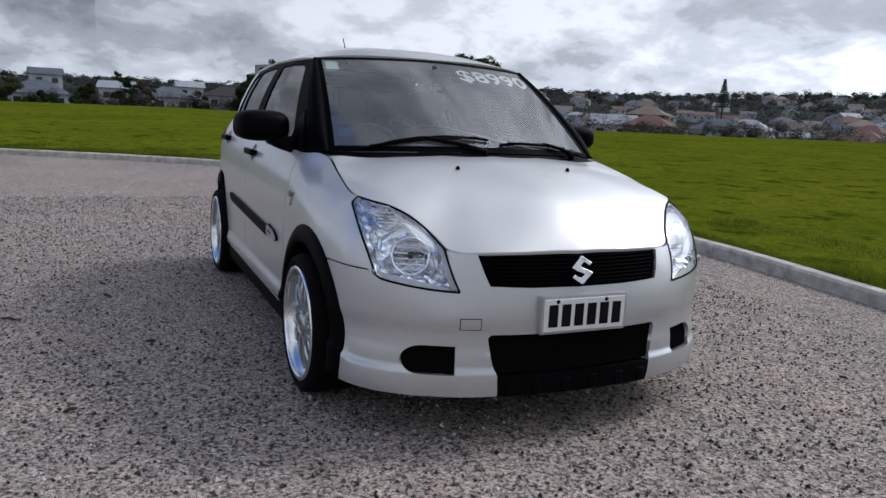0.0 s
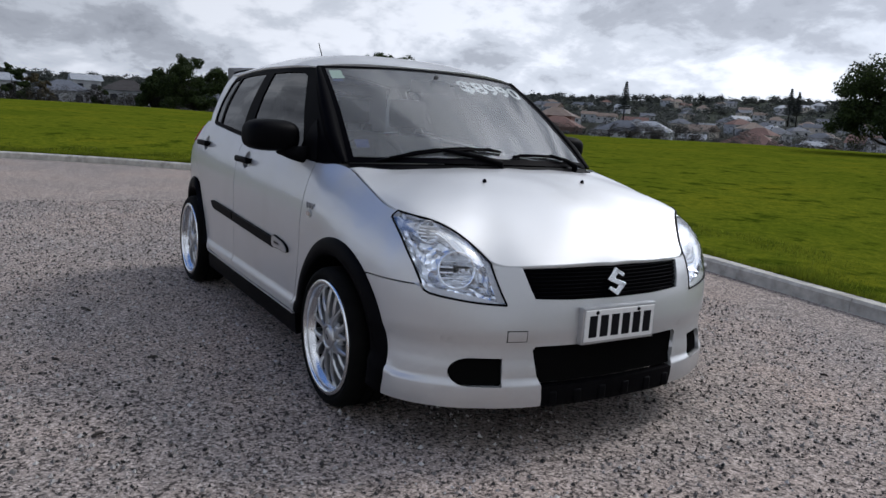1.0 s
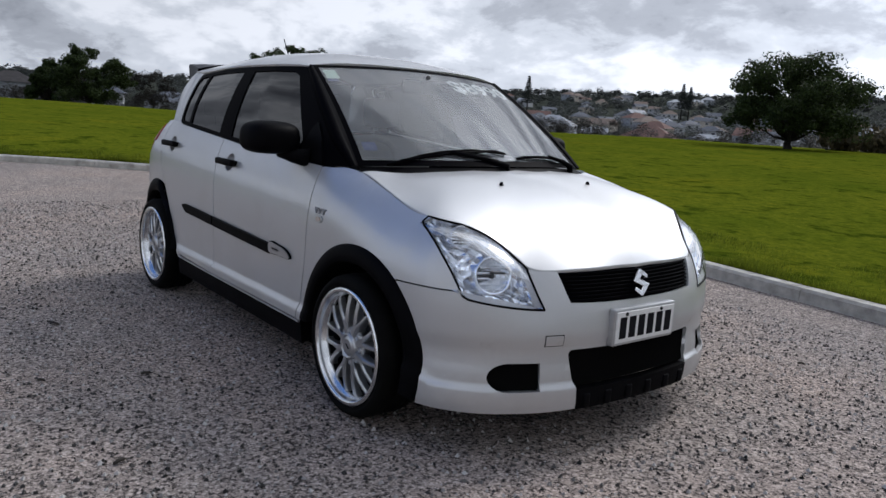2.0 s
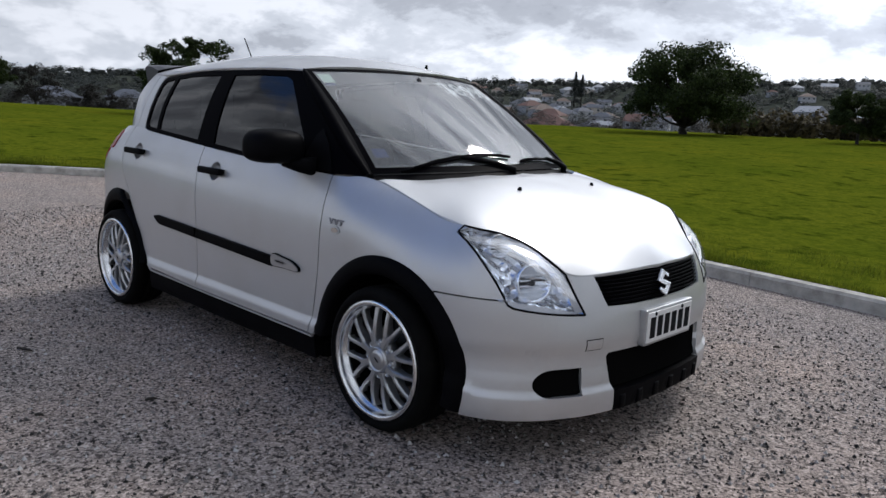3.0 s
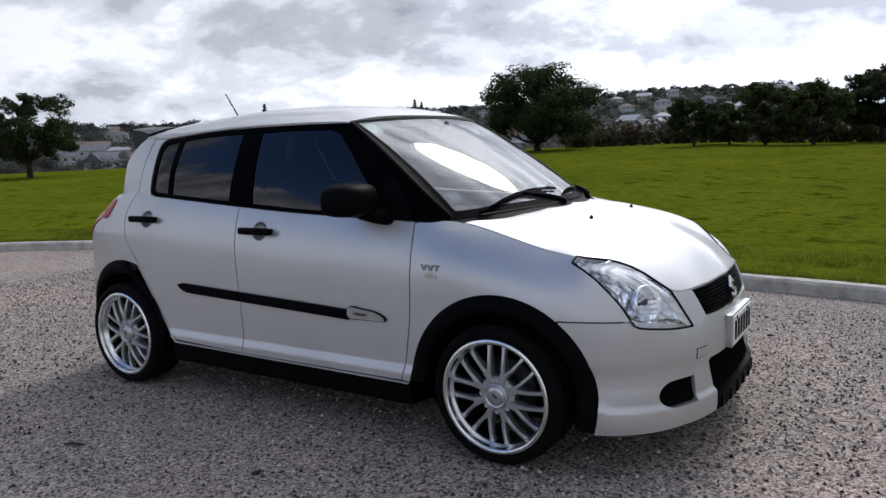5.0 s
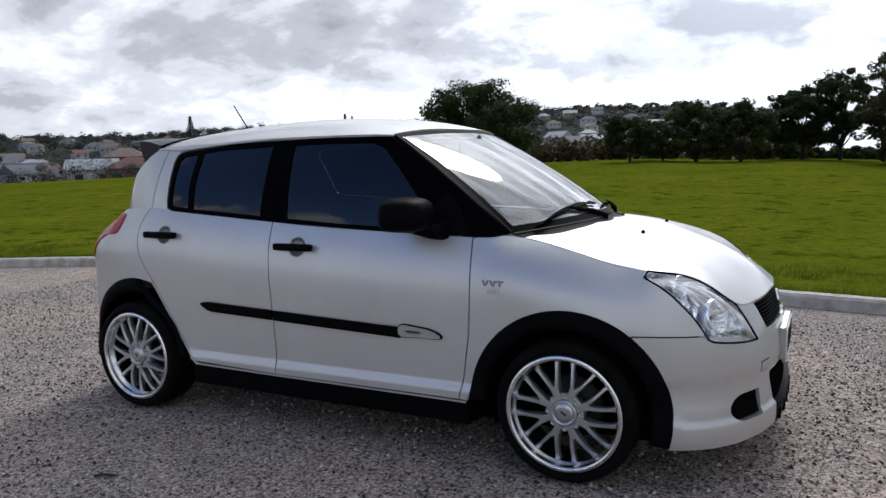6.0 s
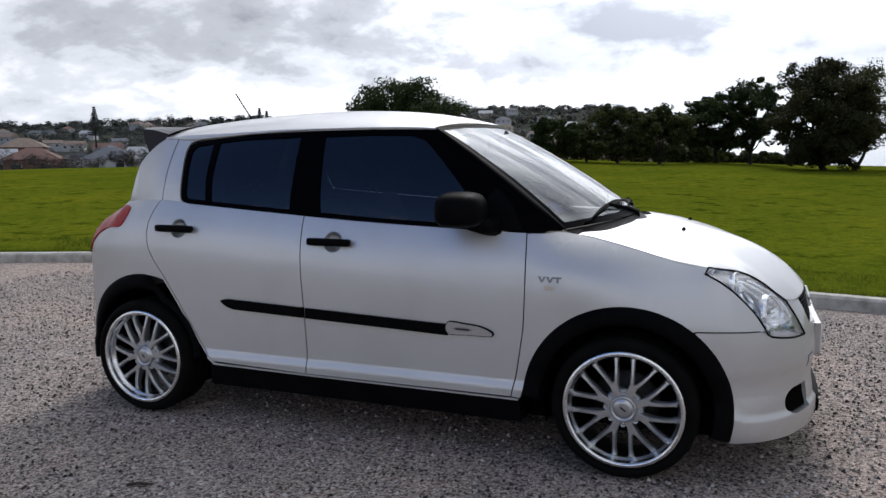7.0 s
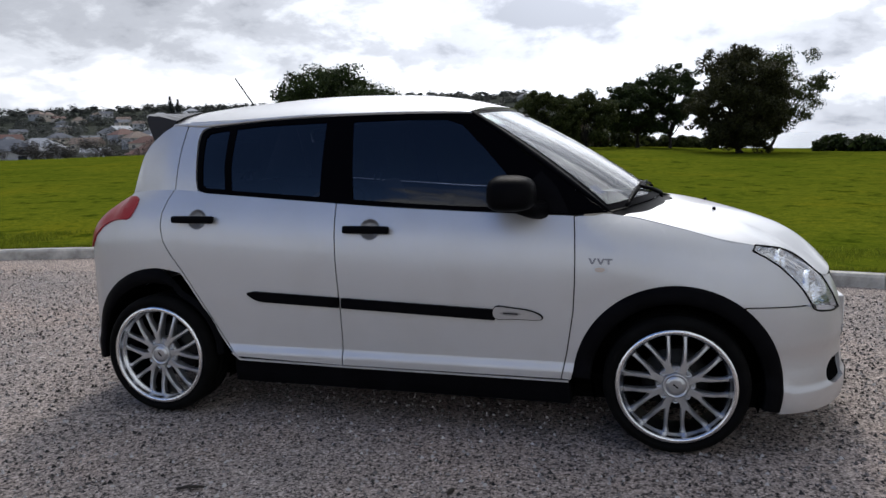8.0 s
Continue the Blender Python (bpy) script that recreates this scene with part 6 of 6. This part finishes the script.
def build_woods():
    """Garden trees in the dip behind the field and woods up the hill."""
    for name, mat, count, r0, r1, a0, a1, seed in (("garden_trees", BARE, 330, 75, 135, 96, 192, 41), ("far_woods", FAR_HAZE, 3300, 135, 880, 94, 192, 42)):
        rng = random.Random(seed)
        bm = bmesh.new()
        for k in range(count):
            az = rng.uniform(a0, a1)
            r = r0 + (r1 - r0) * rng.random() ** 0.8
            p = at(az, r)
            big = max(0.4, r / 300)
            if r < 136:
                top = 1.25 + r * math.tan(radians(rng.uniform(-0.4, 0.7 if az > 150 else 0.8)))
                h = rng.uniform(2.0, 3.6)
                z = top - h * 0.6
            else:
                h = rng.uniform(3.0, 8.0)
                z = p.z + h * 0.4
            for j in range(3):
                leaf_cloud(bm, (p.x + rng.uniform(-2, 2), p.y + rng.uniform(-2, 2), z + h * rng.uniform(-0.3, 0.2)), h * rng.uniform(0.30, 0.5) if r < 136 else h * rng.uniform(0.4, 0.66), 260 if r < 136 else 34, 0.2 if r < 136 else 0.9 * big, rng, 0.85, True)
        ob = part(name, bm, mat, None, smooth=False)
        tagged(ob, "brown-green garden trees beyond the field" if r1 < 200 else "distant trees covering the hillside, haze put into their colour", "trees", kind="stuff")


build_woods()


def build_pine(az, r, base_el, height, seed):
    """A tall conifer with tiered branches."""
    rng = random.Random(seed)
    p = at(az, r)
    p.z = 1.25 + r * math.tan(radians(base_el))
    root = new("tree")
    root.location = p
    tagged(root, "tall tiered pine standing above the hillside houses", "tree")
    bm = bmesh.new()
    tube(bm, [(0, 0, -3), (0, 0, height)], [height * 0.025, height * 0.004], 6)
    part("trunk", bm, BARK, root)
    bm = bmesh.new()
    for k in range(14):
        f = k / 13
        z, rad = height * (0.12 + 0.86 * f), height * (0.20 * (1 - f) + 0.012)
        for a in range(7):
            t = a * 0.9 + k
            for s in np.linspace(0.3, 1, 4):
                leaf_cloud(bm, (rad * s * math.cos(t), rad * s * math.sin(t), z + rad * 0.15 * s), height * 0.030, 9, height * 0.05, rng, 0.5)
    part("crown", bm, FAR_HAZE, root, smooth=False)


build_pine(135.5, 300, 1.0, 11.4, 1)
build_pine(124.5, 300, 1.25, 10.2, 2)
build_pine(124.0, 300, 1.25, 9.2, 3)


def build_water():
    bm = bmesh.new()
    rings = []
    for r in (60, 120, 300, 900, 4600):
        rings.append([bm.verts.new((r * math.cos(radians(a)), r * math.sin(radians(a)), -5.0)) for a in np.linspace(-40, 99, 40)])
    for p, q in zip(rings, rings[1:]):
        for i in range(39):
            bm.faces.new((p[i], q[i], q[i + 1], p[i + 1]))
    tagged(part("water", bm, WATER), "pale open harbour water", "water", kind="structure")


build_water()


# ---------------------------------------------------------------- loose stones, grass blades, litter
def build_stones():
    rng = random.Random(5)
    for name, count, tone in (("loose_stones", 42000, [(0.0, (0.02, 0.02, 0.02)), (0.4, (0.07, 0.066, 0.064)), (0.7, (0.24, 0.225, 0.215)), (1.0, (0.52, 0.50, 0.48))]),):
        mt = shader("stone_chips", (0.2, 0.2, 0.2), 0.9, spec=0.15)
        g = mt.node_tree.nodes.new("ShaderNodeNewGeometry")
        to_base(mt, colour_ramp(mt, g.outputs["Random Per Island"], tone))
        vs, fs = [], []
        for _ in range(count):
            x, y = rng.uniform(-5.5, 4.2), rng.uniform(-3.6, 2.6)
            s = 0.0035 + 0.0075 * rng.random() ** 2.6
            t = rng.uniform(0, 6.28)
            k = len(vs)
            for i in range(4):
                a = t + i * 1.571 + rng.uniform(-0.4, 0.4)
                vs.append((x + s * rng.uniform(0.8, 1.4) * math.cos(a), y + s * rng.uniform(0.8, 1.4) * math.sin(a), -0.003))
            vs.append((x + rng.uniform(-0.3, 0.3) * s, y + rng.uniform(-0.3, 0.3) * s, s * rng.uniform(0.6, 1.1)))
            fs += [(k, k + 1, k + 4), (k + 1, k + 2, k + 4), (k + 2, k + 3, k + 4), (k + 3, k, k + 4)]
        me = bpy.data.meshes.new(name)
        me.from_pydata(vs, [], fs)
        me.materials.append(mt)
        tagged(new(name, me), "loose grey and white stone chips on the yard", "gravel", kind="stuff")


def build_blades():
    rng = random.Random(6)
    P = kerb_offset(0.15)
    Q = kerb_offset(0.30)
    near = [i for i in range(len(P)) if -12.5 < P[i][0] < 5.5 and P[i][1] > -5]
    mt = make_leaf("grass_blades", (0.062, 0.085, 0.008), (0.105, 0.128, 0.011), 0.72)
    vs, fs = [], []
    for _ in range(60000):
        i = rng.choice(near)
        j = (i + 1) % len(P)
        u, d = rng.random(), 1.5 * rng.random() ** 2.2
        a, b = P[i] + (P[j] - P[i]) * u, Q[i] + (Q[j] - Q[i]) * u
        n = (b - a) / 0.15
        x, y = a + n * (d - 0.01)
        clump = noise.noise((x * 1.3, y * 1.3, 4.0))
        if d > 0.15 and clump < rng.uniform(-0.35, 0.3):
            continue
        z = verge(x, y, d) - 0.006
        h, t, s = rng.uniform(0.020, 0.044) * (1.5 if d < 0.2 else 1.0) * (1 + 1.3 * max(clump, 0)), rng.uniform(0, 6.28), 0.0035 + 0.0016 * d
        c, e = math.cos(t), math.sin(t)
        k = len(vs)
        vs += [(x - s * c, y - s * e, z), (x + s * c, y + s * e, z), (x + rng.uniform(-0.02, 0.02), y + rng.uniform(-0.02, 0.02), z + h)]
        fs.append((k, k + 1, k + 2))
    me = bpy.data.meshes.new("grass_blades")
    me.from_pydata(vs, [], fs)
    me.materials.append(mt)
    tagged(new("grass_blades", me), "short mown grass blades along the kerb", "grass", kind="stuff")


def build_twig(x, y, turn, size, seed):
    rng = random.Random(seed)
    bm = bmesh.new()
    tube(bm, [(-size, 0, 0.006), (-size * 0.3, size * 0.12, 0.010), (size * 0.4, -size * 0.05, 0.012), (size, size * 0.1, 0.006)], [0.006, 0.007, 0.006, 0.002], 5)
    for k in range(3):
        p = rng.uniform(-0.6, 0.7) * size
        tube(bm, [(p, 0.0, 0.009), (p + size * 0.25, rng.choice((-1, 1)) * size * 0.35, 0.008)], [0.004, 0.0015], 4)
    ob = part("twig", bm, TWIG, None)
    ob.matrix_basis = pose(x, y, 0, 0, 0, turn)
    tagged(ob, "dry dark twig lying on the gravel", "twig", "twigs on the gravel")


build_stones()
build_blades()
for k, (x, y, turn, size) in enumerate(((-0.58, -1.575, 20, 0.055), (0.39, -1.39, 70, 0.025), (-0.17, -2.04, 50, 0.06), (1.82, 1.66, 10, 0.02), (1.19, -1.72, 110, 0.025), (0.28, -1.79, 30, 0.02))):
    build_twig(x, y, turn, size, 60 + k)
